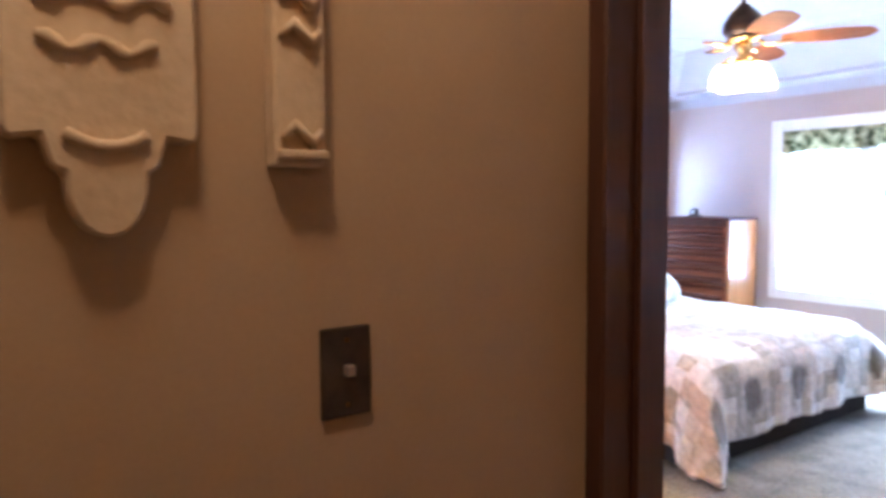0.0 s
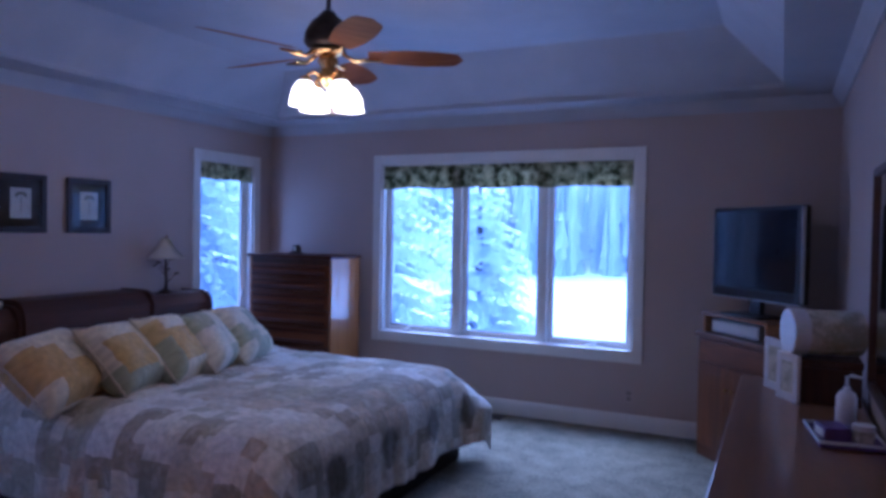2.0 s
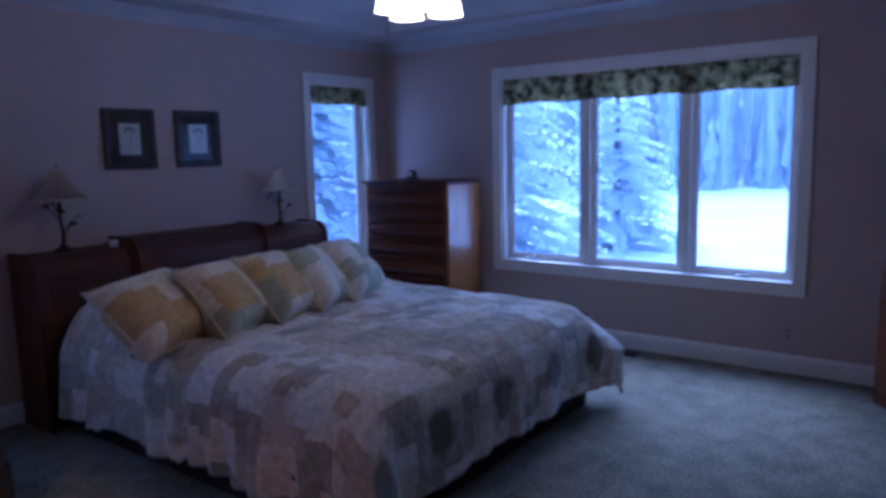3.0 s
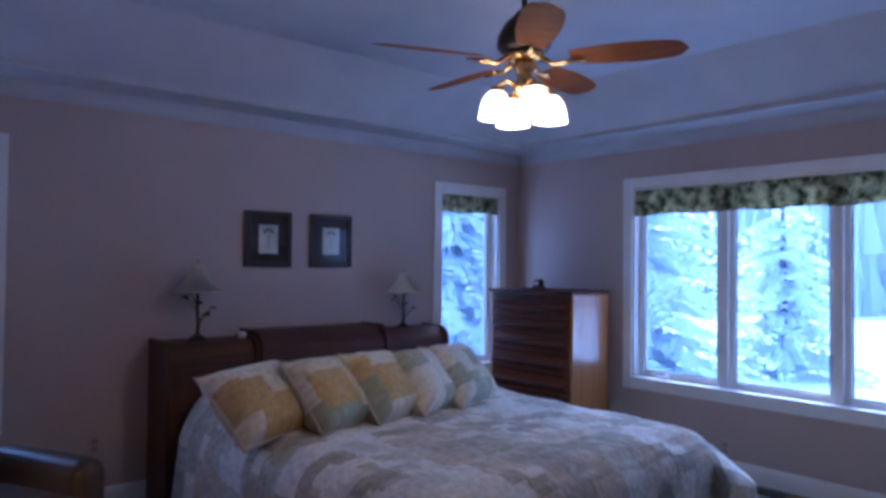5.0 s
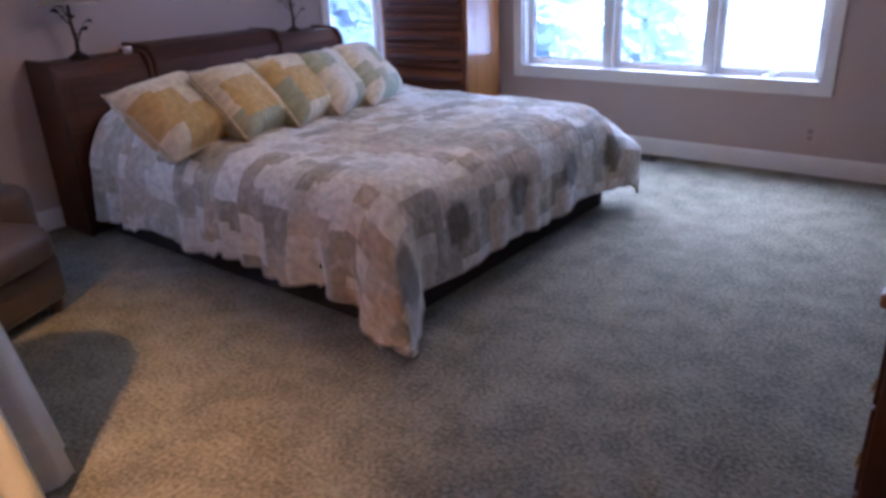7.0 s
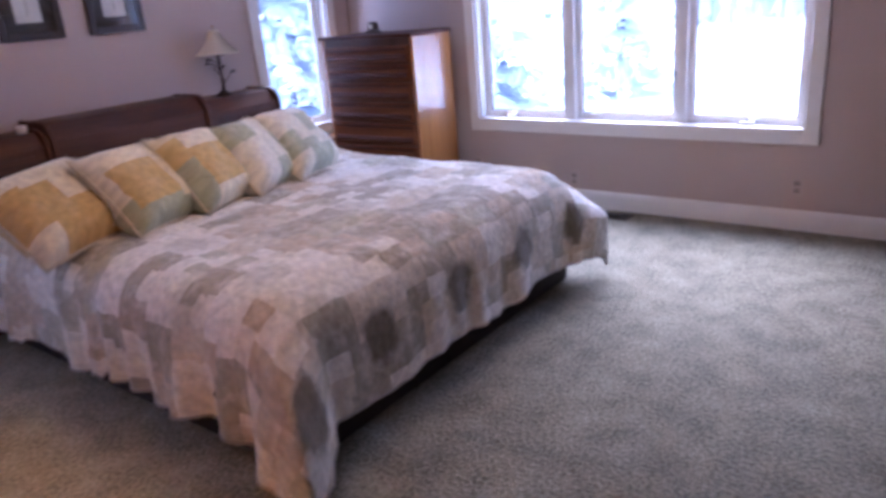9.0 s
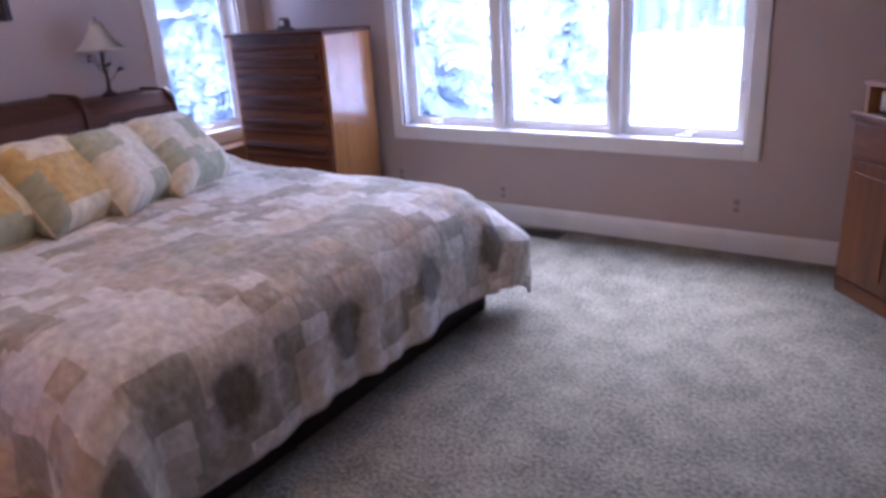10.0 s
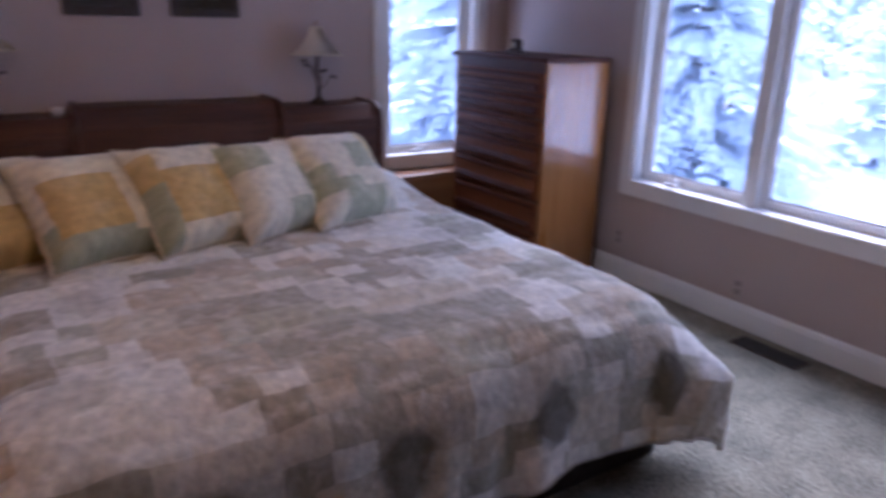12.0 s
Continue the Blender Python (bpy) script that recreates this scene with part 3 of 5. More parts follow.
# dark door lining of the bedroom doorway
bm = bmesh.new()
J0 = SOUTH - T - JAMB_OUT
box(DOOR_X[0] - 0.038, J0, 0, DOOR_X[0], SOUTH + 0.004, DH, 0.004, 1, bm)
box(DOOR_X[1], J0, 0, DOOR_X[1] + 0.038, SOUTH + 0.004, DH, 0.004, 1, bm)
box(DOOR_X[0] - 0.038, J0, DH, DOOR_X[1] + 0.038, SOUTH + 0.004, DH + 0.038, 0.004, 1, bm)
box(DOOR_X[0], SOUTH - 0.075, 0, DOOR_X[0] + 0.012, SOUTH - 0.04, DH, 0.002, 1, bm)
setting("door_frame", bm, M_JAMB, "dark stained wooden door lining", "door frame")
bm = bmesh.new()
box(DOOR_X[0] - 0.10, SOUTH + 0.0045, 0, DOOR_X[0] - 0.008, SOUTH + 0.022, DH + 0.09, 0.004, 1, bm)
box(DOOR_X[0] - 0.008, SOUTH + 0.0045, DH + 0.008, EAST - 0.001, SOUTH + 0.022, DH + 0.09, 0.004, 1, bm)
setting("trim_door", bm, M_JAMB, "dark stained door casing on the bedroom wall", "casing")
bm = bmesh.new()
for b in ((BATH_X[0] - 0.07, SOUTH + 0.001, 0, BATH_X[0], SOUTH + 0.018, DH + 0.07), (BATH_X[1], SOUTH + 0.001, 0, BATH_X[1] + 0.07, SOUTH + 0.018, DH + 0.07), (BATH_X[0], SOUTH + 0.001, DH, BATH_X[1], SOUTH + 0.018, DH + 0.07)):
    box(*b, bevel=0.003, segments=1, bm=bm)
setting("trim_side_door", bm, M_TRIM, "white casing of the side doorway", "casing")

# the open bedroom door, folded back towards the east wall
door = thing("door_1", (DOOR_X[1] + 0.005, SOUTH + 0.03, 0.012), "open brown wooden door with a steel lever", "door", turn=90 - DOOR_ANGLE)
door["kind"] = "structure"
part("leaf", box(0, -0.02, 0, 0.7, 0.02, 2.03, 0.003), M_DOOR, door)
for z in (0.15, 1.02):
    for side in (-1, 1):
        part("panel", box(0.12, 0.02 * side, z, 0.58, 0.026 * side, z + (0.78 if z < 1 else 0.88), 0.004), M_DOOR, door)
for z in (0.25, 1.0, 1.78):
    part("hinge", lathe([(0.007, z), (0.007, z + 0.09)], 10, None, Matrix.Translation((-0.004, 0.026, 0)), True), M_STEEL, door)
for side in (-1, 1):
    rose = part("rose", lathe([(0.0, 0), (0.027, 0), (0.027, 0.006), (0.014, 0.012), (0.011, 0.045), (0.0, 0.045)], 16, None, Matrix.Translation((0.64, 0.0205 * side, 0.95)) @ Matrix.Rotation(radians(-90 * side), 4, "X")), M_STEEL, door, "", True)
    part("lever", tube([(0.64, 0.055 * side, 0.95), (0.61, 0.06 * side, 0.952), (0.57, 0.06 * side, 0.948), (0.525, 0.056 * side, 0.942)], [0.011, 0.01, 0.009, 0.007]), M_STEEL, rose, "steel door lever", True)


# ---- headboard, piers and bed ----
def profile(front, top, r, back=0.025):
    """Side outline (x, z) of a case whose upper front edge is rounded over."""
    pts = [(back, 0.0), (back, top)]
    for k in range(7):
        a = radians(90 - 15 * k)
        pts.append((front - r + r * math.cos(a), top - r + r * math.sin(a)))
    return pts + [(front, 0.0)]


def pier(y0, y1, label):
    """A tall bedside cabinet: two rounded side panels, top, a drop front above and a door below."""
    ob = thing("bedside_cabinet", (0, y0, 0), label, "cabinet", "cabinets beside the bed")
    w = y1 - y0
    for a in (0.0, w - 0.024):
        part("side_panel", extrude(profile(0.345, 0.985, 0.1), "y", a, a + 0.024, 0.002), M_WALNUT_Z, ob)
    part("top", extrude([(0.03, 0.948), (0.03, 0.971), (0.245, 0.971), (0.245, 0.948)], "y", 0.0245, w - 0.0245, 0.002), M_WALNUT_Y, ob)
    part("back", box(0.026, 0.025, 0.05, 0.034, w - 0.025, 0.947), M_WALNUT_Z, ob)
    front = extrude([(0.246, 0.969), (0.262, 0.969), (0.328, 0.895), (0.328, 0.6), (0.312, 0.6), (0.312, 0.889)], "y", 0.027, w - 0.027, 0.002)
    drop = part("drop_front", front, M_WALNUT_Y, ob)
    part("raised_panel", box(0.3285, 0.085, 0.64, 0.334, w - 0.085, 0.865, 0.003), M_WALNUT_Y, drop)
    low = part("door", box(0.31, 0.027, 0.09, 0.328, w - 0.027, 0.594, 0.003), M_WALNUT_Z, ob)
    part("raised_panel", box(0.3285, 0.09, 0.15, 0.334, w - 0.09, 0.54, 0.003), M_WALNUT_Z, low)
    part("knob", lathe([(0, 0), (0.008, 0), (0.007, 0.012), (0.014, 0.02), (0.01, 0.028), (0, 0.03)], 12, None, Matrix.Translation((0.3285, w - 0.06, 0.45)) @ Matrix.Rotation(radians(90), 4, "Y")), M_BRASS, low, "", True)
    part("plinth", box(0.05, 0.025, 0.0, 0.31, w - 0.025, 0.085, 0.003), M_WALNUT_Y, ob)
    return ob


PY = (-3.27, -2.69, -1.70, -1.12)
pier(PY[0], PY[1], "dark-stained wooden bedside cabinet with a rounded top")
pier(PY[2], PY[3], "dark-stained wooden bedside cabinet beside the narrow window")

bed = thing("bed", (0, PY[1], 0), "king bed with a dark wooden bookcase headboard", "bed")
bw = PY[2] - PY[1]
for a in (0.003, bw - 0.027):
    part("headboard_end", extrude(profile(0.37, 1.02, 0.12), "y", a, a + 0.024, 0.002), M_WALNUT_Z, bed)
part("headboard_top", extrude([(0.03, 0.985), (0.03, 1.01), (0.245, 1.01), (0.245, 0.985)], "y", 0.028, bw - 0.028, 0.002), M_WALNUT_Y, bed)
part("headboard_front", extrude([(0.247, 1.008), (0.263, 1.005), (0.345, 0.92), (0.345, 0.25), (0.327, 0.25), (0.327, 0.913)], "y", 0.028, bw - 0.028, 0.002), M_WALNUT_Y, bed)
part("headboard_pull", box(0.346, bw * 0.48, 0.82, 0.358, bw * 0.48 + 0.09, 0.835, 0.004), M_BRONZE, bed)
oy = -PY[1]
BX0, BX1, BY0, BY1 = 0.42, 2.64, -3.22, -1.17
part("base", box(BX0, BY0 + 0.07 + oy, 0.0, BX1 - 0.07, BY1 - 0.06 + oy, 0.2, 0.01), M_BASE_DARK, bed, "black cloth-covered bed base")
part("box_spring", box(BX0, BY0 + 0.03 + oy, 0.2, BX1 - 0.05, BY1 - 0.05 + oy, 0.37, 0.02), M_BASE_DARK, bed)
part("mattress", box(BX0, BY0 + 0.05 + oy, 0.37, BX1 - 0.05, BY1 - 0.05 + oy, 0.535, 0.08, 4), M_WHITE, bed)


def smooth_step(a, b, x):
    t = max(0.0, min(1.0, (x - a) / (b - a)))
    return t * t * (3 - 2 * t)


def comforter():
    """The bed's cover: a cloth grid that lies on the mattress, rises over the sleeping pillows and hangs in folds."""
    ob = thing("comforter", (0, 0, 0), "patchwork print comforter in taupe, cream and sage on the bed", "comforter")
    bm = bmesh.new()
    uvl = bm.loops.layers.uv.new("UVMap")
    top, r = 0.6, 0.2
    half, mid = (BY1 - BY0) / 2, (BY1 + BY0) / 2
    drop_y, drop_x = 0.40, 0.385
    NU, NV = 132, 150
    ulen = (BX1 - BX0) + drop_x
    grid, coords = [], {}
    for i in range(NU + 1):
        u = i / NU * ulen
        row = []
        for j in range(NV + 1):
            v = -(half + drop_y) + 2 * (half + drop_y) * j / NV
            ex, ey = max(0.0, u - (BX1 - BX0) + r), max(0.0, abs(v) - half + r)
            sy = 1 if v > 0 else -1
            x, y = BX0 + min(u, BX1 - BX0 - r), mid + sy * min(abs(v), half - r)
            e = math.hypot(ex, ey)
            # how deep the cover is puffed between its seams
            seam = abs(math.sin(math.pi * (u - 0.07) / 0.345))
            puff = 0.02 * min(1, seam * 5.0) ** 0.6 + 0.012 * noise.noise(Vector((u * 5, v * 5, 0))) + 0.006 * noise.noise(Vector((u * 17, v * 17, 3)))
            bulge = (1 - smooth_step(0.42, 0.86, u)) * smooth_step(0.0, 0.42, half - abs(v) + 0.06)
            z = top + puff + 0.16 * bulge * (0.86 + 0.14 * math.cos(v * 5.5))
            if e > 0:
                arc = r * math.pi / 2
                dx, dy = ex / e, sy * ey / e
                if e < arc:
                    a = e / r
                    out, fall = r * math.sin(a), r * (1 - math.cos(a))
                else:
                    out, fall = r, r + e - arc
                along = u if ey > ex else v
                both = min(ex, ey) / max(1e-6, max(ex, ey))
                low = smooth_step(0.05, 0.5, fall)
                wave = math.sin(along * 14 + 2.6 * math.sin(along * 3.1)) * (0.7 + 0.5 * math.sin(along * 4.3)) + 0.6 * math.sin(along * 33 + 3 * math.sin(along * 5))
                depth = 0.03 if ey > ex else 0.014
                out += low * (0.015 + depth * wave * (1 - 0.6 * both)) + (0.17 if sy < 0 else 0.2) * smooth_step(0.02, 0.4, fall) * both
                fall *= 1.0 + 0.03 * math.sin(along * 9) + (0.07 if sy < 0 else -0.2) * both * low
                x, y, z = x + dx * out, y + dy * out, z - fall
                if sy < 0:
                    x += 0.09 * smooth_step(0.1, 0.5, fall) * both
                if sy > 0 and ey > ex:
                    z += 0.05 * low
                if z < 0.035:
                    z = 0.035 + 0.012 * math.sin(along * 21)
            row.append(bm.verts.new((x, y, z)))
            coords[row[-1]] = (u + 0.03, v + 3)
        grid.append(row)
    for i in range(NU):
        for j in range(NV):
            f = bm.faces.new((grid[i][j], grid[i + 1][j], grid[i + 1][j + 1], grid[i][j + 1]))
            for lp in f.loops:
                lp[uvl].uv = coords[lp.vert]
    rim = [grid[i][0].co.copy() for i in range(NU)] + [grid[NU][j].co.copy() for j in range(NV)] + [grid[i][NV].co.copy() for i in range(NU, -1, -1)]
    part("hem", tube(rim, 0.006, 6), M_HEM, ob, "", True)
    cover = part("cover", bm, M_COMFORT, ob, "", True)
    mod = cover.modifiers.new("thickness", "SOLIDIFY")
    mod.thickness, mod.offset = 0.012, -1
    return ob


comforter()


def pillow(place, turn, lean, w, h, thick, mat, label, seed, roll=0.0):
    """A stuffed scatter cushion with pinched corners and a fringe; it stands on its lower edge and leans back."""
    ob = new("throw_pillow")
    ob.matrix_world = Matrix.Translation(place) @ Matrix.Rotation(radians(turn), 4, "Z") @ Matrix.Rotation(radians(-lean), 4, "Y") @ Matrix.Rotation(radians(roll), 4, "X")
    tagged(ob, label, "pillow", "throw pillows on the bed")
    bm = bmesh.new()
    uvl = bm.loops.layers.uv.new("UVMap")
    n = 18
    edge = []
    for side in (1, -1):
        g = []
        for i in range(n + 1):
            row = []
            for j in range(n + 1):
                a, b = 2 * i / n - 1, 2 * j / n - 1
                y = a * w / 2 * (1 - 0.07 * (1 - b * b) * a * a)
                z = b * h / 2 * (1 - 0.07 * (1 - a * a) * b * b)
                d = thick / 2 * (max(0.0, 1 - a ** 4) * max(0.0, 1 - b ** 4)) ** 0.55 + 0.004
                d *= 1 + 0.12 * noise.noise(Vector((a * 2 + seed, b * 2, side)))
                row.append(bm.verts.new((side * d, y, z + h / 2)))
            g.append(row)
        for i in range(n):
            for j in range(n):
                vs = (g[i][j], g[i + 1][j], g[i + 1][j + 1], g[i][j + 1])
                f = bm.faces.new(vs if side > 0 else vs[::-1])
                for lp in f.loops:
                    lp[uvl].uv = (lp.vert.co.y + seed * 0.77 + 2, lp.vert.co.z + seed * 0.31)
        edge.append(g)
    ring = [(i, 0) for i in range(n)] + [(n, j) for j in range(n)] + [(i, n) for i in range(n, 0, -1)] + [(0, j) for j in range(n, 0, -1)]
    for k in range(len(ring)):
        a, b = ring[k], ring[(k + 1) % len(ring)]
        bm.faces.new((edge[0][a[0]][a[1]], edge[1][a[0]][a[1]], edge[1][b[0]][b[1]], edge[0][b[0]][b[1]]))
    part("cushion", bm, mat, ob, "", True)
    rim = bmesh.new()
    rs = random.Random(seed)
    line = []
    for k in range(len(ring) * 2 + 1):
        f = (k / 2) % len(ring)
        i0, i1 = ring[int(f)], ring[(int(f) + 1) % len(ring)]
        t = f - int(f)
        a, b = 2 * (i0[0] * (1 - t) + i1[0] * t) / n - 1, 2 * (i0[1] * (1 - t) + i1[1] * t) / n - 1
        y, z = a * w / 2 * (1 - 0.07 * (1 - b * b) * a * a), b * h / 2 * (1 - 0.07 * (1 - a * a) * b * b)
        line.append((rs.uniform(-0.003, 0.003), y * 1.012 + rs.uniform(-0.003, 0.003), z * 1.012 + h / 2 + rs.uniform(-0.003, 0.003)))
    tube(line, 0.006, 6, rim)
    for k in range(0, len(line) - 1):
        for half in (0.0, 0.5):
            a, b = Vector(line[k]), Vector(line[k + 1])
            base = a.lerp(b, half)
            away = Vector((rs.uniform(-0.5, 0.5), base.y, base.z - h / 2)).normalized()
            across = (b - a).normalized() * 0.005
            tip = base + away * rs.uniform(0.012, 0.026) + across * rs.uniform(-1.5, 1.5)
            q = [rim.verts.new(base + across), rim.verts.new(base - across), rim.verts.new(base + Vector((0.005, 0, 0))), rim.verts.new(tip)]
            for tri in ((0, 1, 3), (1, 2, 3), (2, 0, 3)):
                rim.faces.new([q[c] for c in tri])
    part("fringe", rim, M_PIPING, ob, "", True)
    return ob


GOLD = "gold and sage print throw pillow leaning on the bed"
PALE = "pale sage and cream print throw pillow leaning on the bed"
pillow((1.36, -3.05, 0.612), 14, 48, 0.52, 0.44, 0.24, M_PILLOW, GOLD, 1, 4)
pillow((1.42, -2.72, 0.615), 24, 42, 0.45, 0.43, 0.24, M_PILLOW, GOLD, 2, -4)
pillow((1.41, -2.39, 0.615), 26, 39, 0.44, 0.43, 0.24, M_PILLOW, GOLD, 6, -5)
pillow((1.39, -2.08, 0.615), 26, 40, 0.43, 0.42, 0.23, M_PILLOW_PALE, PALE, 4, -4)
pillow((1.36, -1.76, 0.615), 22, 43, 0.46, 0.44, 0.24, M_PILLOW_PALE, PALE, 5, -4)


# ---- table lamps ----
def table_lamp(place, label):
    ob = thing("table_lamp", place, label, "lamp", "bedside lamps")
    part("base", lathe([(0, 0.002), (0.062, 0.002), (0.064, 0.012), (0.05, 0.024), (0.028, 0.034), (0.016, 0.05), (0, 0.052)], 18), M_BRONZE, ob, "", True)
    part("stem", tube([(0, 0, 0.03), (0.006, 0.004, 0.12), (-0.004, -0.003, 0.22), (0, 0, 0.33)], [0.014, 0.012, 0.011, 0.009]), M_BRONZE, ob, "", True)
    rs = random.Random(5)
    for k in range(5):
        a = radians(72 * k + 10)
        z, r = 0.1 + 0.036 * k, 0.075 - 0.004 * k
        tip = (r * math.cos(a), r * math.sin(a), z + 0.07)
        branch = part("branch", tube([(0, 0, z), (r * 0.45 * math.cos(a), r * 0.45 * math.sin(a), z + 0.015), tip], [0.005, 0.004, 0.0025], 6), M_BRONZE, ob)
        bm = bmesh.new()
        pts = []
        for s in range(9):
            t = s / 8
            wid = 0.03 * math.sin(math.pi * min(1, t * 0.96 + 0.04)) ** 0.8
            c = Vector(tip) + Vector((math.cos(a), math.sin(a), 0)) * 0.055 * t + Vector((0, 0, 0.02 * math.sin(t * 3)))
            side = Vector((-math.sin(a), math.cos(a), 0.25 * (-1) ** k)) * wid
            pts.append((bm.verts.new(c - side), bm.verts.new(c + Vector((0, 0, 0.004))), bm.verts.new(c + side)))
        for p, q in zip(pts, pts[1:]):
            bm.faces.new((p[0], p[1], q[1], q[0]))
            bm.faces.new((p[1], p[2], q[2], q[1]))
        bmesh.ops.solidify(bm, geom=bm.faces[:], thickness=0.0025)
        part("leaf", bm, M_BRONZE, branch, "dark metal leaf")
    shade = []
    for k in range(10):
        t = k / 9
        shade.append((0.042 + 0.12 * t ** 1.75 + 0.008 * t, 0.515 - 0.185 * t))
    bm = lathe(shade, 28)
    bmesh.ops.solidify(bm, geom=bm.faces[:], thickness=0.003)
    sh = part("shade", bm, M_SHADE, ob, "cream linen bell lampshade", True)
    part("shade_trim", tube([(0.1705 * math.cos(2 * math.pi * k / 28), 0.1705 * math.sin(2 * math.pi * k / 28), 0.332) for k in range(29)], 0.004, 6), M_PIPING, sh, "", True)
    part("harp", tube([(0, 0, 0.33), (0.04, 0, 0.38), (0.035, 0, 0.46), (0, 0, 0.52), (0, 0, 0.535)], 0.003, 6), M_BRASS, ob)
    part("finial", lathe([(0, 0.535), (0.008, 0.537), (0.005, 0.55), (0, 0.556)], 10), M_BRASS, ob, "", True)
    return ob


first = table_lamp((0.175, -3.03, 0.9715), "bronze leaf table lamp with a cream bell shade, unlit")
first.matrix_world = first.matrix_world @ Matrix.Scale(0.9, 4)
copy_thing(first, pose(0.175, -1.44, 0.9715, 0, 0, 50) @ Matrix.Scale(0.9, 4))
small = thing("candle_holder", (0.2, -2.75, 0.9715), "small white glass votive candle holder", "candle holder")
part("cup", lathe([(0, 0), (0.022, 0), (0.028, 0.02), (0.026, 0.04), (0.022, 0.04), (0.02, 0.012), (0, 0.012)], 16), M_WHITE, small, "", True)


# ---- framed prints ----
def picture(y, label):
    ob = thing("picture_frame", (0.001, y, 1.615), label, "picture", "prints over the bed")
    w, h, f = 0.175, 0.19, 0.04
    for a in ((-w, -h, -w + f, h), (w - f, -h, w, h), (-w + f, -h, w - f, -h + f), (-w + f, h - f, w - f, h)):
        part("frame_rail", box(0.0, a[0], a[1], 0.024, a[2], a[3], 0.005), M_FRAME, ob)
    part("mat", box(0.002, -w + f, -h + f, 0.010, w - f, h - f), M_MAT_DARK, ob)
    part("print", box(0.0105, -0.07, -0.098, 0.0125, 0.07, 0.098), M_MAT_CARD, ob, "cream print with a small plant drawing")
    bm = bmesh.new()
    box(0.0128, -0.003, -0.06, 0.0136, 0.003, 0.04, bm=bm)
    for k in range(5):
        a = radians(30 + 30 * k)
        p = Vector((0.013, 0.035 * math.cos(a), 0.035 + 0.03 * math.sin(a)))
        lathe([(0, 0), (0.013, 0.0), (0.012, 0.0008), (0, 0.0008)], 8, bm, Matrix.Translation(p) @ Matrix.Rotation(radians(90), 4, "Y"))
    part("drawing", bm, M_PRINT, ob)
    g = part("pane", box(0.0145, -w + f, -h + f, 0.0165, w - f, h - f), M_GLASS, ob)
    g.visible_shadow = False
    return ob


picture(-2.482, "square dark wooden frame with a small botanical print")
picture(-1.985, "square dark wooden frame with a small botanical print")


# ---- chest of drawers ----
chest = thing("chest_of_drawers", (0.206, -0.544, 0), "tall reddish-brown wooden chest with moulded drawers", "chest")
CW, CD, CH = 0.869, 0.45, 1.26
part("side_panel", box(0, 0.012, 0, 0.024, CD, CH - 0.026, 0.003), M_OAK_Z, chest)
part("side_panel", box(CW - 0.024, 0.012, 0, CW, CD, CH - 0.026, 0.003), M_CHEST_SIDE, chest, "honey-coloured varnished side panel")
part("top", box(-0.012, -0.012, CH - 0.0255, CW + 0.012, CD, CH, 0.006), M_WALNUT_X, chest)
part("back", box(0.0245, CD - 0.012, 0.03, CW - 0.0245, CD - 0.002, CH - 0.027), M_WALNUT_Z, chest)
part("plinth", box(0.0245, 0.02, 0.0, CW - 0.0245, 0.04, 0.085, 0.002), M_WALNUT_X, chest)
part("divider", box(0.0245, 0.02, 0.088, CW - 0.0245, 0.05, CH - 0.028, 0.0), M_JAMB, chest)
z = 0.1
for k, h in enumerate((0.205, 0.185, 0.165, 0.15, 0.14, 0.125, 0.125)):
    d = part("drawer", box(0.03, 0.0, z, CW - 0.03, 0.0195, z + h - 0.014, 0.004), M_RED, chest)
    part("moulding", extrude([(0.0, z + 0.012), (-0.016, z + 0.02), (-0.02, z + 0.032), (-0.012, z + 0.05), (0.0, z + 0.055)], "x", 0.06, CW - 0.06), M_WALNUT_X, d)
    bm = extrude([(0.0, z + h - 0.05), (-0.01, z + h - 0.045), (-0.012, z + h - 0.032), (0.0, z + h - 0.026)], "x", 0.06, CW - 0.06)
    part("moulding", bm, M_WALNUT_X, d)
    z += h
low = thing("blanket_box", (0.03, -1.07, 0), "low honey oak blanket box under the narrow window", "chest")
part("body", box(0, 0, 0.04, 0.17, 0.72, 0.485, 0.004), M_OAK_Y, low)
part("lid", box(-0.0, -0.008, 0.4855, 0.18, 0.728, 0.508, 0.006), M_OAK_Y, low)
part("plinth", box(0.01, 0.01, 0.0, 0.16, 0.71, 0.0395, 0.002), M_WALNUT_Y, low)
clock = thing("desk_clock", (0.60, -0.38, CH), "small dark bronze desk clock on the chest", "clock")
part("case", extrude([(-0.07, 0.0), (0.07, 0.0), (0.06, 0.018), (0.032, 0.024), (0.03, 0.06), (0.018, 0.082), (-0.018, 0.082), (-0.03, 0.06), (-0.032, 0.024), (-0.06, 0.018)], "y", -0.025, 0.025, 0.003), M_BRONZE, clock)
part("dial", lathe([(0, 0), (0.018, 0), (0.018, 0.003), (0, 0.003)], 18, None, Matrix.Translation((0, -0.0285, 0.05)) @ Matrix.Rotation(radians(90), 4, "X") @ Matrix.Translation((0, 0, -0.003))), M_MAT_CARD, clock)


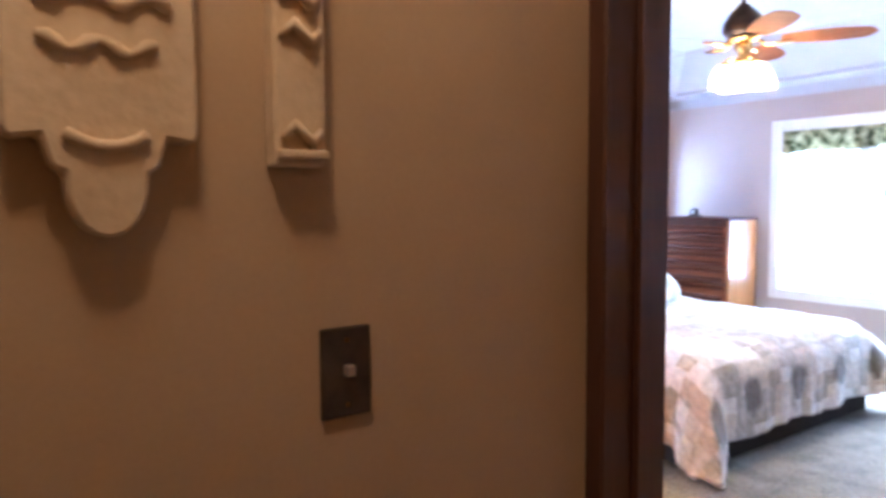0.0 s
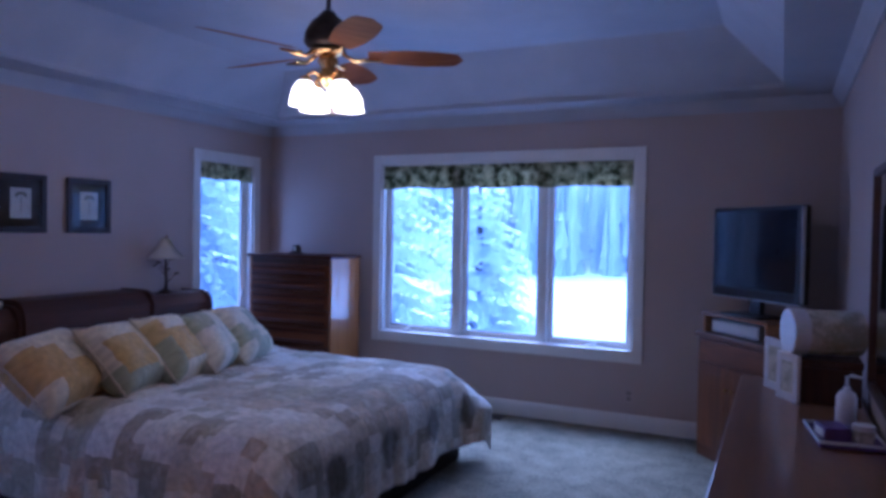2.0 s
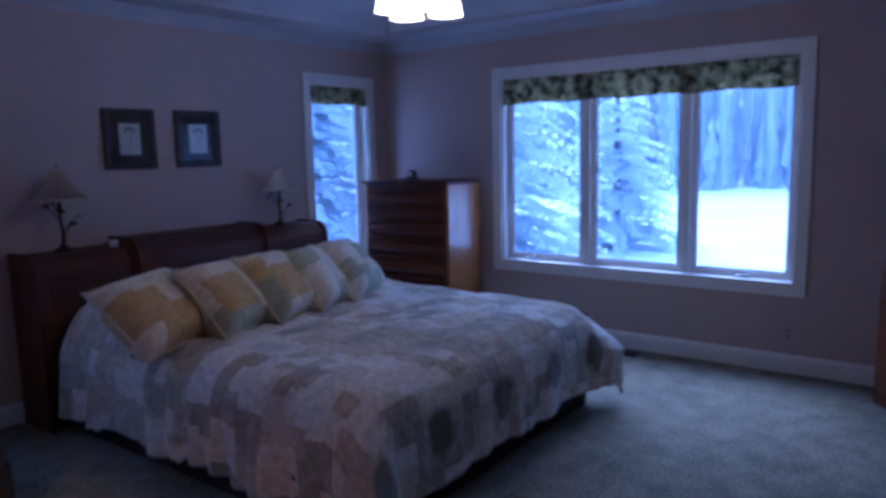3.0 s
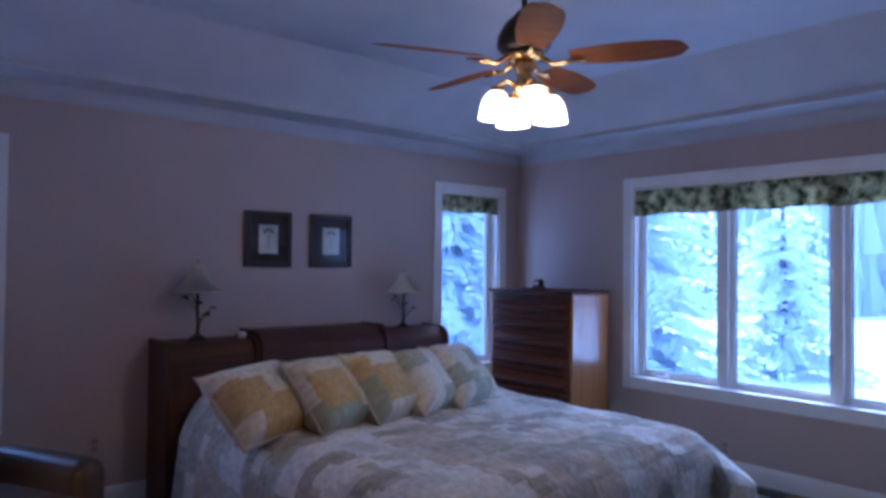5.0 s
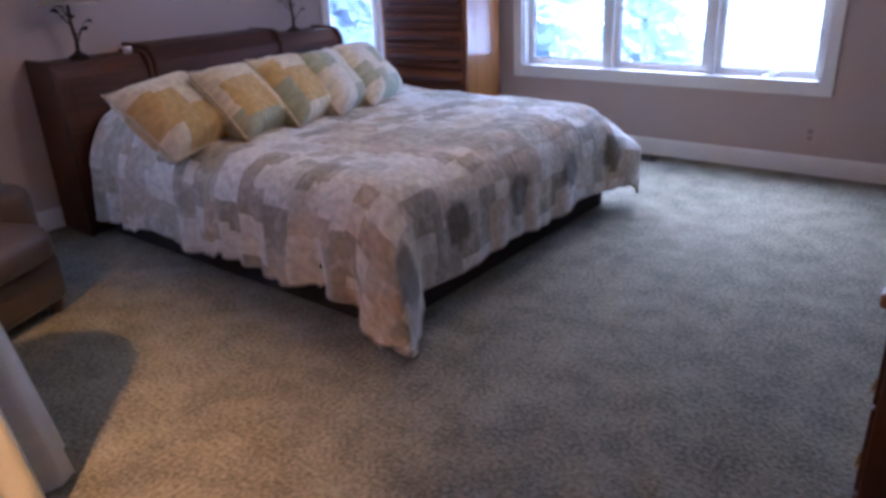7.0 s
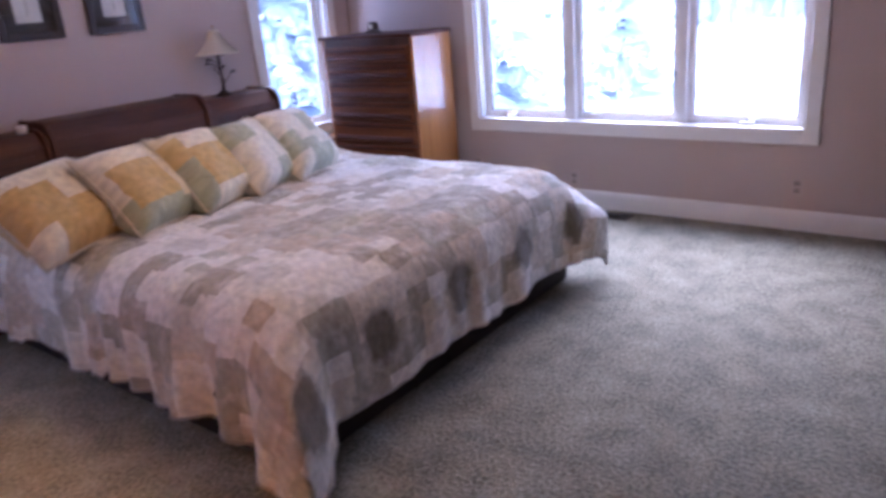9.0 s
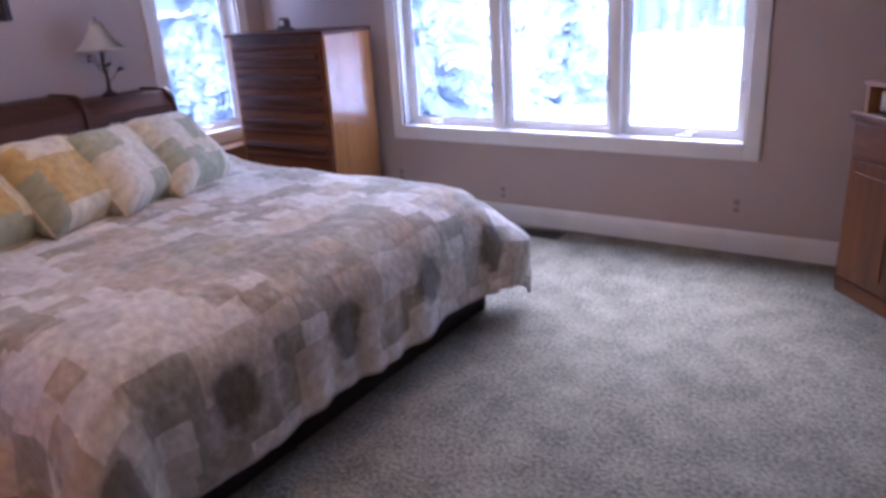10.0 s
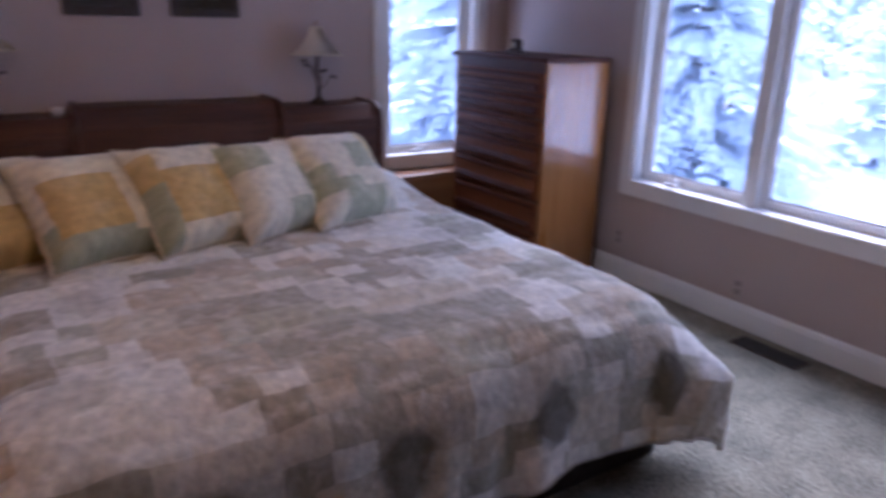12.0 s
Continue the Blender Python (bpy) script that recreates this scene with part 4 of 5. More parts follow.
# ---- television on the corner cabinet ----
ANG = -49
CC = (3.938, -0.324)
cab = thing("corner_cabinet", (CC[0], CC[1], 0), "reddish oak corner cabinet with panelled doors", "cabinet", turn=ANG)
WID, DEP, CHT = 0.72, 0.36, 0.835
part("body", extrude([(0.0, 0.0), (WID, 0.0), (WID, DEP * 0.45), (WID * 0.5 + 0.06, DEP + 0.03), (WID * 0.5 - 0.14, DEP + 0.03), (0.0, 0.2)], "z", 0.03, CHT - 0.03, 0.002), M_CAB_Z, cab)
part("top", extrude([(-0.015, -0.02), (WID + 0.015, -0.02), (WID + 0.015, DEP * 0.45), (WID * 0.5 + 0.06, DEP + 0.04), (WID * 0.5 - 0.14, DEP + 0.04), (-0.015, 0.2)], "z", CHT - 0.0295, CHT, 0.004), M_CAB_X, cab)
part("plinth", box(0.01, -0.004, 0.0, WID - 0.01, 0.03, 0.075, 0.003), M_CAB_X, cab)
part("drawer", box(0.02, -0.016, CHT - 0.19, WID - 0.02, -0.0005, CHT - 0.045, 0.004), M_CAB_X, cab)
for a, b in ((0.02, WID / 2 - 0.004), (WID / 2 + 0.004, WID - 0.02)):
    d = part("door", box(a, -0.016, 0.09, b, -0.0005, CHT - 0.2, 0.004), M_CAB_Z, cab)
    part("raised_panel", box(a + 0.055, -0.022, 0.145, b - 0.055, -0.0165, CHT - 0.255, 0.003), M_CAB_Z, d)
    part("knob", lathe([(0, 0), (0.007, 0), (0.006, 0.012), (0.013, 0.02), (0.009, 0.027), (0, 0.028)], 12, None, Matrix.Translation((b - 0.025 if a < 0.1 else a + 0.025, -0.0165, 0.5)) @ Matrix.Rotation(radians(90), 4, "X")), M_BRASS, d, "", True)
rot = Matrix.Translation((CC[0], CC[1], 0)) @ Matrix.Rotation(radians(ANG), 4, "Z")


def on_cabinet(name, label, category, x, y, z):
    ob = new(name)
    ob.matrix_world = rot @ Matrix.Translation((x, y, z))
    return tagged(ob, label, category)


dvd = on_cabinet("video_recorder", "silver video recorder on the corner cabinet", "recorder", 0.32, 0.15, CHT)
part("body", box(-0.225, -0.12, 0.012, 0.225, 0.12, 0.095, 0.004), M_SILVER, dvd)
part("front_strip", box(-0.215, -0.124, 0.03, 0.215, -0.1205, 0.085, 0.001), M_WHITE, dvd)
for x in (-0.16, 0.16):
    part("foot", lathe([(0, 0), (0.016, 0), (0.016, 0.012), (0, 0.012)], 10, None, Matrix.Translation((x, -0.08, 0))), M_BLACK, dvd)
    part("foot", lathe([(0, 0), (0.016, 0), (0.016, 0.012), (0, 0.012)], 10, None, Matrix.Translation((x, 0.08, 0))), M_BLACK, dvd)
stand = on_cabinet("wooden_riser", "thin pale wooden riser under the television", "shelf", 0.36, 0.12, CHT)
part("board", box(-0.31, -0.14, 0.118, 0.31, 0.14, 0.136, 0.003), M_OAK_X, stand)
for x in (-0.3, 0.284):
    part("leg", box(x, -0.13, 0, x + 0.016, 0.13, 0.1175), M_OAK_Z, stand)
tv = on_cabinet("television", "flat television with a dark switched-off screen", "television", 0.365, 0.13, CHT + 0.1365)
part("base", box(-0.18, -0.11, 0, 0.18, 0.10, 0.016, 0.006), M_BLACK, tv)
part("neck", box(-0.05, 0.01, 0.016, 0.05, 0.05, 0.12, 0.006), M_BLACK, tv)
part("case", box(-0.4, -0.01, 0.11, 0.4, 0.065, 0.70, 0.012), M_BLACK, tv)
part("screen", box(-0.37, -0.014, 0.18, 0.37, -0.0105, 0.675, 0.001), M_SCREEN, tv, "dark glossy screen")
part("speaker_grille", box(-0.36, -0.013, 0.115, 0.36, -0.0105, 0.165, 0.001), M_BASE_DARK, tv)
part("side_trim", box(0.4005, -0.006, 0.12, 0.406, 0.02, 0.69, 0.002), M_SILVER, tv)
part("bottom_trim", box(-0.39, -0.012, 0.104, 0.39, 0.02, 0.1095, 0.001), M_SILVER, tv)


# ---- long dresser and what stands on it ----
dr = thing("dresser", (4.285, -3.555, 0), "long reddish-brown wooden dresser against the wall", "dresser")
DW, DL, DHT = 0.47, 1.94, 0.79
part("top", box(-0.02, -0.015, DHT - 0.03, DW, DL + 0.015, DHT, 0.006), M_OAK_Y, dr)
part("end_panel", box(0.012, 0, 0.0, DW - 0.002, 0.022, DHT - 0.0305, 0.003), M_WALNUT_Z, dr)
part("end_panel", box(0.012, DL - 0.022, 0.0, DW - 0.002, DL, DHT - 0.0305, 0.003), M_WALNUT_Z, dr)
part("raised_panel", box(0.07, -0.006, 0.1, DW - 0.07, -0.0005, DHT - 0.11, 0.003), M_WALNUT_Z, dr)
part("back", box(DW - 0.014, 0.0225, 0.02, DW - 0.004, DL - 0.0225, DHT - 0.031), M_WALNUT_Z, dr)
part("face_frame", box(0.022, 0.0225, 0.0, 0.04, DL - 0.0225, DHT - 0.031), M_JAMB, dr)
for r in range(3):
    for c in range(3):
        y0 = 0.03 + c * (DL - 0.06) / 3
        d = part("drawer", box(0.0, y0 + 0.006, 0.08 + r * 0.222, 0.0215, y0 + (DL - 0.06) / 3 - 0.006, 0.08 + r * 0.222 + 0.21, 0.004), M_WALNUT_Y, dr)
        part("drawer_pull", tube([(0.0, y0 + 0.26, 0.185 + r * 0.222), (-0.022, y0 + 0.27, 0.18 + r * 0.222), (-0.022, y0 + 0.33, 0.18 + r * 0.222), (0.0, y0 + 0.34, 0.185 + r * 0.222)], 0.004, 6), M_BRASS, d)
mir = thing("wall_mirror", (EAST - 0.001, -2.905, 1.32), "wide wall mirror in a thin dark frame over the dresser", "mirror")
mw, mh = 0.72, 0.43
part("glass", box(-0.012, -mw + 0.03, -mh + 0.03, -0.006, mw - 0.03, mh - 0.03), M_MIRROR, mir, "silvered mirror glass")
for a in ((-mw, -mh, -mw + 0.03, mh), (mw - 0.03, -mh, mw, mh), (-mw + 0.03, -mh, mw - 0.03, -mh + 0.03), (-mw + 0.03, mh - 0.03, mw - 0.03, mh)):
    part("frame_rail", box(-0.026, a[0], a[1], 0.0, a[2], a[3], 0.004), M_JAMB, mir)


def item(name, place, label, category, turn=0):
    return thing(name, (place[0], place[1], place[2] + DHT), label, category, "", turn)


case = item("jewellery_box", (4.60, -2.02, 0.0), "dark wooden jewellery box on the dresser", "box", 0)
part("body", box(-0.12, -0.1, 0.0, 0.14, 0.1, 0.15, 0.004), M_JAMB, case)
part("lid", box(-0.125, -0.105, 0.151, 0.145, 0.105, 0.185, 0.008), M_JAMB, case)
part("clasp", box(-0.129, -0.012, 0.135, -0.1205, 0.012, 0.165, 0.002), M_BRASS, case)
hat = item("round_tin", (4.60, -2.02, 0.186), "round cream and green printed tin lying on its side", "tin", -72)
ax = Matrix.Translation((0, 0.14, 0.101)) @ Matrix.Rotation(radians(90), 4, "X")
part("drum", lathe([(0, 0), (0.095, 0), (0.095, 0.28), (0, 0.28)], 28, None, ax), M_CREAM, hat, "", False)
part("lid", lathe([(0.0965, 0.22), (0.1, 0.22), (0.1, 0.281), (0.095, 0.285), (0, 0.285)], 28, None, ax), M_WHITE, hat, "white lid of the box")
for (x, y, t, w, h) in ((4.42, -1.90, 30, 0.17, 0.23), (4.47, -2.1, 30, 0.16, 0.2)):
    fr = item("photo_frame", (x, y, 0.0), "small square cream photo frame standing on the dresser", "photo frame", -90 + t)
    for a in ((-w / 2, 0, -w / 2 + 0.035, h), (w / 2 - 0.035, 0, w / 2, h), (-w / 2 + 0.035, 0, w / 2 - 0.035, 0.035), (-w / 2 + 0.035, h - 0.035, w / 2 - 0.035, h)):
        part("frame_rail", box(a[0], -0.008, a[1], a[2], 0.008, a[3], 0.003), M_WHITE, fr)
    part("photo", box(-w / 2 + 0.035, -0.004, 0.035, w / 2 - 0.035, 0.006, h - 0.035), M_CREAM, fr)
    part("strut", box(-0.02, 0.0085, 0.0, 0.02, 0.06, 0.006), M_WHITE, fr)
tray = item("tray", (4.64, -2.66, 0.0), "small purple tray with toiletries", "tray", 8)
part("dish", box(-0.1, -0.14, 0.0, 0.1, 0.14, 0.018, 0.008), M_PURPLE, tray)
part("rim", tube([(-0.1, -0.14, 0.02), (0.1, -0.14, 0.02), (0.1, 0.14, 0.02), (-0.1, 0.14, 0.02), (-0.1, -0.14, 0.02)], 0.006, 6), M_WHITE, tray)
pump = item("lotion_bottle", (4.65, -2.58, 0.018), "white pump bottle of lotion on the tray", "bottle")
part("bottle", lathe([(0, 0.001), (0.032, 0.001), (0.034, 0.02), (0.034, 0.11), (0.026, 0.13), (0.012, 0.138), (0.012, 0.15), (0, 0.15)], 18), M_WHITE, pump, "", True)
part("pump_head", tube([(0, 0, 0.15), (0, 0, 0.185), (0.012, 0, 0.19), (0.045, 0, 0.184)], [0.006, 0.007, 0.007, 0.005], 8), M_WHITE, pump)
jar = item("cream_jar", (4.69, -2.74, 0.018), "small pale jar of cream with a lid", "jar")
part("jar", lathe([(0, 0.001), (0.03, 0.001), (0.033, 0.012), (0.033, 0.04), (0, 0.04)], 16), M_CREAM, jar)
part("lid", lathe([(0, 0.0405), (0.035, 0.0405), (0.035, 0.058), (0, 0.06)], 16), M_WHITE, jar)
pack = item("tissue_box", (4.6, -2.73, 0.018), "small purple and white carton on the tray", "carton", 15)
part("carton", box(-0.04, -0.055, 0.001, 0.04, 0.055, 0.045, 0.003), M_PURPLE, pack)
part("label", box(-0.0415, -0.04, 0.01, -0.0405, 0.04, 0.036), M_WHITE, pack)


# ---- ceiling fan ----
fan = thing("ceiling_fan", (FAN[0], FAN[1], 0.13), "brass ceiling fan with wooden blades and four lit glass shades", "ceiling fan", turn=FAN_TURN)
part("canopy", lathe([(0, TRAY - 0.131), (0.07, TRAY - 0.131), (0.068, TRAY - 0.15), (0.04, TRAY - 0.19), (0.018, TRAY - 0.205), (0, TRAY - 0.205)], 20), M_BRONZE, fan, "", True)
part("downrod", lathe([(0.012, TRAY - 0.195), (0.012, 2.42)], 10), M_BRONZE, fan, "", True)
part("motor", lathe([(0, 2.445), (0.03, 2.44), (0.05, 2.415), (0.085, 2.385), (0.115, 2.33), (0.12, 2.285), (0.105, 2.262), (0.06, 2.25), (0, 2.25)], 26), M_BRONZE, fan, "dark bronze motor housing", True)
part("flywheel", lathe([(0, 2.25), (0.085, 2.249), (0.09, 2.238), (0.07, 2.225), (0.04, 2.215), (0, 2.214)], 24), M_BRASS, fan, "", True)
for k in range(5):
    a = 72 * k + BLADE_TURN
    m = Matrix.Rotation(radians(a), 4, "Z")
    bm = bmesh.new()
    rows = []
    for s in range(15):
        t = s / 14
        x = 0.2 + 0.49 * t
        wid = 0.062 * (0.62 + 0.75 * math.sin(math.pi * min(1, t * 0.72 + 0.12))) * (1 if t < 0.86 else math.sqrt(max(0.0, 1 - ((t - 0.86) / 0.14) ** 2)))
        tilt = radians(-13)
        rows.append([bm.verts.new((x, c * wid * math.cos(tilt), 2.225 + c * wid * math.sin(tilt))) for c in (-1, -0.5, 0, 0.5, 1)])
    for p, q in zip(rows, rows[1:]):
        for j in range(4):
            bm.faces.new((p[j], q[j], q[j + 1], p[j + 1]))
    bmesh.ops.solidify(bm, geom=bm.faces[:], thickness=0.007)
    bmesh.ops.transform(bm, matrix=m, verts=bm.verts)
    blade = part("blade", bm, M_BLADE, fan)
    bm = tube([(0.07, 0, 2.235), (0.13, 0, 2.2), (0.19, 0, 2.204), (0.27, 0, 2.206)], [0.012, 0.009, 0.012, 0.006], 8)
    tube([(0.17, -0.03, 2.2), (0.2, 0, 2.202), (0.17, 0.03, 2.21)], 0.006, 6, bm)
    bmesh.ops.transform(bm, matrix=m, verts=bm.verts)
    part("blade_iron", bm, M_BRASS, blade, "", True)
part("light_kit", lathe([(0, 2.214), (0.045, 2.212), (0.055, 2.19), (0.035, 2.165), (0.03, 2.14), (0.045, 2.125), (0.05, 2.1), (0.03, 2.08), (0.012, 2.06), (0, 2.055)], 22), M_BRASS, fan, "", True)
for k in range(4):
    m = Matrix.Rotation(radians(45 + 90 * k), 4, "Z")
    bm = tube([(0.035, 0, 2.11), (0.075, 0, 2.128), (0.112, 0, 2.112), (0.124, 0, 2.085)], 0.009, 8)
    lathe([(0.02, 2.1), (0.03, 2.092), (0.032, 2.07), (0.024, 2.065)], 14, bm, Matrix.Translation((0.124, 0, 0)))
    bmesh.ops.transform(bm, matrix=m, verts=bm.verts)
    arm = part("arm", bm, M_BRASS, fan, "", True)
    bm = lathe([(0.026, 2.078), (0.042, 2.064), (0.06, 2.036), (0.07, 2.0), (0.074, 1.97), (0.078, 1.958)], 22, None, m @ Matrix.Translation((0.128, 0, 0)))
    bmesh.ops.solidify(bm, geom=bm.faces[:], thickness=0.003)
    glass = part("glass_shade", bm, M_OPAL, arm, "lit frosted glass bell shade", True)
    glass.visible_shadow = False
part("pull_chain", tube([(0.02, 0.01, 2.08), (0.022, 0.012, 1.93)], 0.0018, 5), M_BRASS, fan)


# ---- armchair and skirted table ----
def cushion(x0, y0, z0, x1, y1, z1, r=0.06):
    return box(x0, y0, z0, x1, y1, z1, r, 4)


ch = thing("armchair", (0.95, -4.27, 0), "dark brown leather armchair by the wall", "armchair", turn=CHAIR_TURN)
part("base", cushion(-0.36, -0.33, 0.06, 0.44, 0.33, 0.3, 0.05), M_LEATHER, ch, "", True)
part("seat_cushion", cushion(-0.2, -0.27, 0.27, 0.5, 0.27, 0.45, 0.075), M_LEATHER, ch, "", True)
for s in (-1, 1):
    arm = cushion(-0.36, s * 0.345 - 0.085, 0.06, 0.3, s * 0.345 + 0.085, 0.57, 0.075)
    part("armrest", arm, M_LEATHER, ch, "", True)
bk = cushion(-0.13, -0.31, 0.3, 0.08, 0.31, 1.02, 0.09)
bmesh.ops.transform(bk, verts=bk.verts, matrix=Matrix.Translation((-0.3, 0, 0)) @ Matrix.Rotation(radians(-12), 4, "Y"))
part("backrest", bk, M_LEATHER, ch, "", True)
for x in (-0.3, 0.38):
    for y in (-0.28, 0.28):
        part("foot", lathe([(0, 0), (0.022, 0), (0.03, 0.03), (0.03, 0.07), (0, 0.07)], 10, None, Matrix.Translation((x, y, 0))), M_JAMB, ch)

tb = thing("side_table", (TABLE[0], TABLE[1], 0), "round side table beside the armchair", "table")
part("tabletop", lathe([(0, 0.70), (0.255, 0.70), (0.26, 0.71), (0.255, 0.722), (0, 0.722)], 30), M_OAK_X, tb)
part("pedestal", lathe([(0, 0), (0.2, 0.0), (0.18, 0.03), (0.05, 0.06), (0.045, 0.7), (0, 0.7)], 16), M_OAK_Z, tb)
tc = thing("tablecloth", (TABLE[0], TABLE[1], 0), "pale floor-length tablecloth with deep folds on the side table", "tablecloth")
bm = bmesh.new()
seg = 120
rings = [[bm.verts.new((0.15 * math.cos(2 * math.pi * k / seg), 0.15 * math.sin(2 * math.pi * k / seg), 0.7265)) for k in range(seg)]]
for i in range(14):
    t = i / 13
    ring = []
    for k in range(seg):
        a = 2 * math.pi * k / seg
        fold = math.sin(14 * a + 0.8 * math.sin(3 * a)) + 0.35 * math.sin(23 * a + 1)
        r = 0.268 + 0.012 * min(1, i) + t * (0.06 + 0.062 * fold)
        ring.append(bm.verts.new((r * math.cos(a), r * math.sin(a), 0.725 - 0.71 * t - (0.004 if i else 0))))
    rings.append(ring)
for a, b in zip(rings, rings[1:]):
    for k in range(seg):
        bm.faces.new((a[k], a[(k + 1) % seg], b[(k + 1) % seg], b[k]))
bm.faces.new(rings[0])
part("cloth", bm, M_CLOTH, tc, "", True)

# ---- small fittings ----
vent = thing("floor_vent", (2.29, -0.14, 0), "dark metal floor vent in the carpet by the window", "vent")
part("frame", box(-0.17, -0.06, 0.0, 0.17, 0.06, 0.006, 0.002), M_BRONZE, vent)
for k in range(9):
    part("slat", box(-0.155, -0.049 + 0.0115 * k, 0.0062, 0.155, -0.043 + 0.0115 * k, 0.0095), M_BLACK, vent)


def outlet(m, label):
    ob = new("outlet")
    ob.matrix_world = m
    tagged(ob, label, "outlet", "wall outlets")
    part("plate", box(-0.035, -0.005, -0.057, 0.035, 0, 0.057, 0.003), M_WALL, ob, "plate painted like the wall")
    for z in (-0.021, 0.021):
        s = part("socket", box(-0.016, -0.0085, z - 0.014, 0.016, -0.0052, z + 0.014, 0.001), M_OUTLET, ob)
    return ob


for x, z in ((3.418, 0.262), (1.995, 0.2), (1.185, 0.25)):
    outlet(Matrix.Translation((x, -0.001, z)), "taupe wall outlet above the baseboard")
outlet(Matrix.Translation((0.001, -3.56, 0.38)) @ Matrix.Rotation(radians(90), 4, "Z"), "taupe wall outlet above the baseboard")

sw = thing("light_switch", (HALL_X[0] + 0.001, -5.955, 1.228), "dark bronze light switch plate on the hall wall", "switch")
part("plate", box(0, -0.034, -0.056, 0.007, 0.034, 0.056, 0.003), M_PLATE, sw)
part("toggle", box(0.0072, -0.006, -0.004, 0.02, 0.006, 0.01, 0.002), M_OUTLET, sw)
for z in (-0.04, 0.04):
    part("screw", lathe([(0, 0), (0.003, 0), (0.003, 0.001), (0, 0.001)], 8, None, Matrix.Translation((0.0073, 0, z)) @ Matrix.Rotation(radians(90), 4, "Y")), M_BRASS, sw)

big = thing("wall_plaque", (HALL_X[0] + 0.001, PLAQUE_Y, -0.018), "cream cast plaster wall plaque with raised scrolls", "plaque")
outline = [(-0.098, 1.9), (-0.098, 1.52), (-0.092, 1.512), (-0.064, 1.516), (-0.054, 1.487), (-0.042, 1.482)]
outline += [(0.042 * math.sin(radians(a)), 1.47 - 0.05 * math.cos(radians(a))) for a in range(-80, 81, 20)]
outline += [(0.042, 1.482), (0.054, 1.487), (0.064, 1.516), (0.092, 1.512), (0.098, 1.52), (0.098, 1.9)]
outline = [(0.88 * y, z) for y, z in outline]
part("tablet", extrude(outline, "x", 0.0, 0.035, 0.004), M_PLASTER, big)
for z, w, y in ((1.78, 0.05, 0.01), (1.735, 0.06, -0.01), (1.69, 0.045, 0.015), (1.645, 0.06, 0.0), (1.6, 0.052, -0.005)):
    pts = [(0.037, y + w * (2 * k / 12 - 1), z + 0.006 * math.sin(k * 1.1 + z * 40)) for k in range(13)]
    part("scroll", tube(pts, [0.004 + 0.004 * abs(math.sin(k)) for k in range(13)], 6), M_PLASTER, big, "", True)
part("swag", tube([(0.037, 0.036 * (k / 4 - 1), 1.507 + 0.012 * (k / 4 - 1) ** 2) for k in range(9)], 0.007, 6), M_PLASTER, big, "", True)
nar = thing("wall_plaque", (HALL_X[0] + 0.001, PLAQUE_Y + 0.2, -0.045), "narrow cream cast plaster strip plaque with leaves", "plaque")
part("tablet", box(0, -0.031, 1.52, 0.03, 0.031, 1.95, 0.004), M_PLASTER, nar)
for z in (1.55, 1.66, 1.70):
    bm = tube([(0.032, -0.023, z), (0.036, -0.01, z + 0.015), (0.036, 0.01, z - 0.004), (0.032, 0.024, z + 0.012)], [0.004, 0.008, 0.008, 0.003], 6)
    part("leaf", bm, M_PLASTER, nar, "", True)
part("ledge", box(0.0305, -0.03, 1.528, 0.042, 0.03, 1.538, 0.003), M_PLASTER, nar)


def flush_lamp(x, y, z):
    ob = thing("ceiling_lamp", (x, y, z), "small flush ceiling lamp with a lit glass bowl", "ceiling lamp")
    part("plate", lathe([(0, 0), (0.1, 0), (0.1, -0.02), (0.085, -0.025), (0, -0.025)], 20), M_BRASS, ob)
    g = part("bowl", lathe([(0.09, -0.026), (0.12, -0.05), (0.1, -0.1), (0.06, -0.13), (0, -0.14)], 20), M_OPAL, ob, "", True)
    return ob


flush_lamp(4.39, -6.3, 2.4395)
flush_lamp(3.45, -6.0, 2.7495)


# ---- outdoors ----
GZ = -0.45
bm = bmesh.new()
n = 40
verts = []
for i in range(n + 1):
    row = []
    for j in range(n + 1):
        a, b = (i / n * 2 - 1), (j / n * 2 - 1)
        x, y = 420 * a * abs(a) ** 1.4, 420 * b * abs(b) ** 1.4
        d = math.hypot(x, y)
        z = GZ + 0.12 * noise.noise(Vector((x * 0.08, y * 0.08, 0))) * smooth_step(6, 14, d)
        row.append(bm.verts.new((x, y, z)))
    verts.append(row)
for i in range(n):
    for j in range(n):
        bm.faces.new((verts[i][j], verts[i + 1][j], verts[i + 1][j + 1], verts[i][j + 1]))
setting("ground", bm, M_SNOW, "snow-covered lawn round the house", "ground", True)


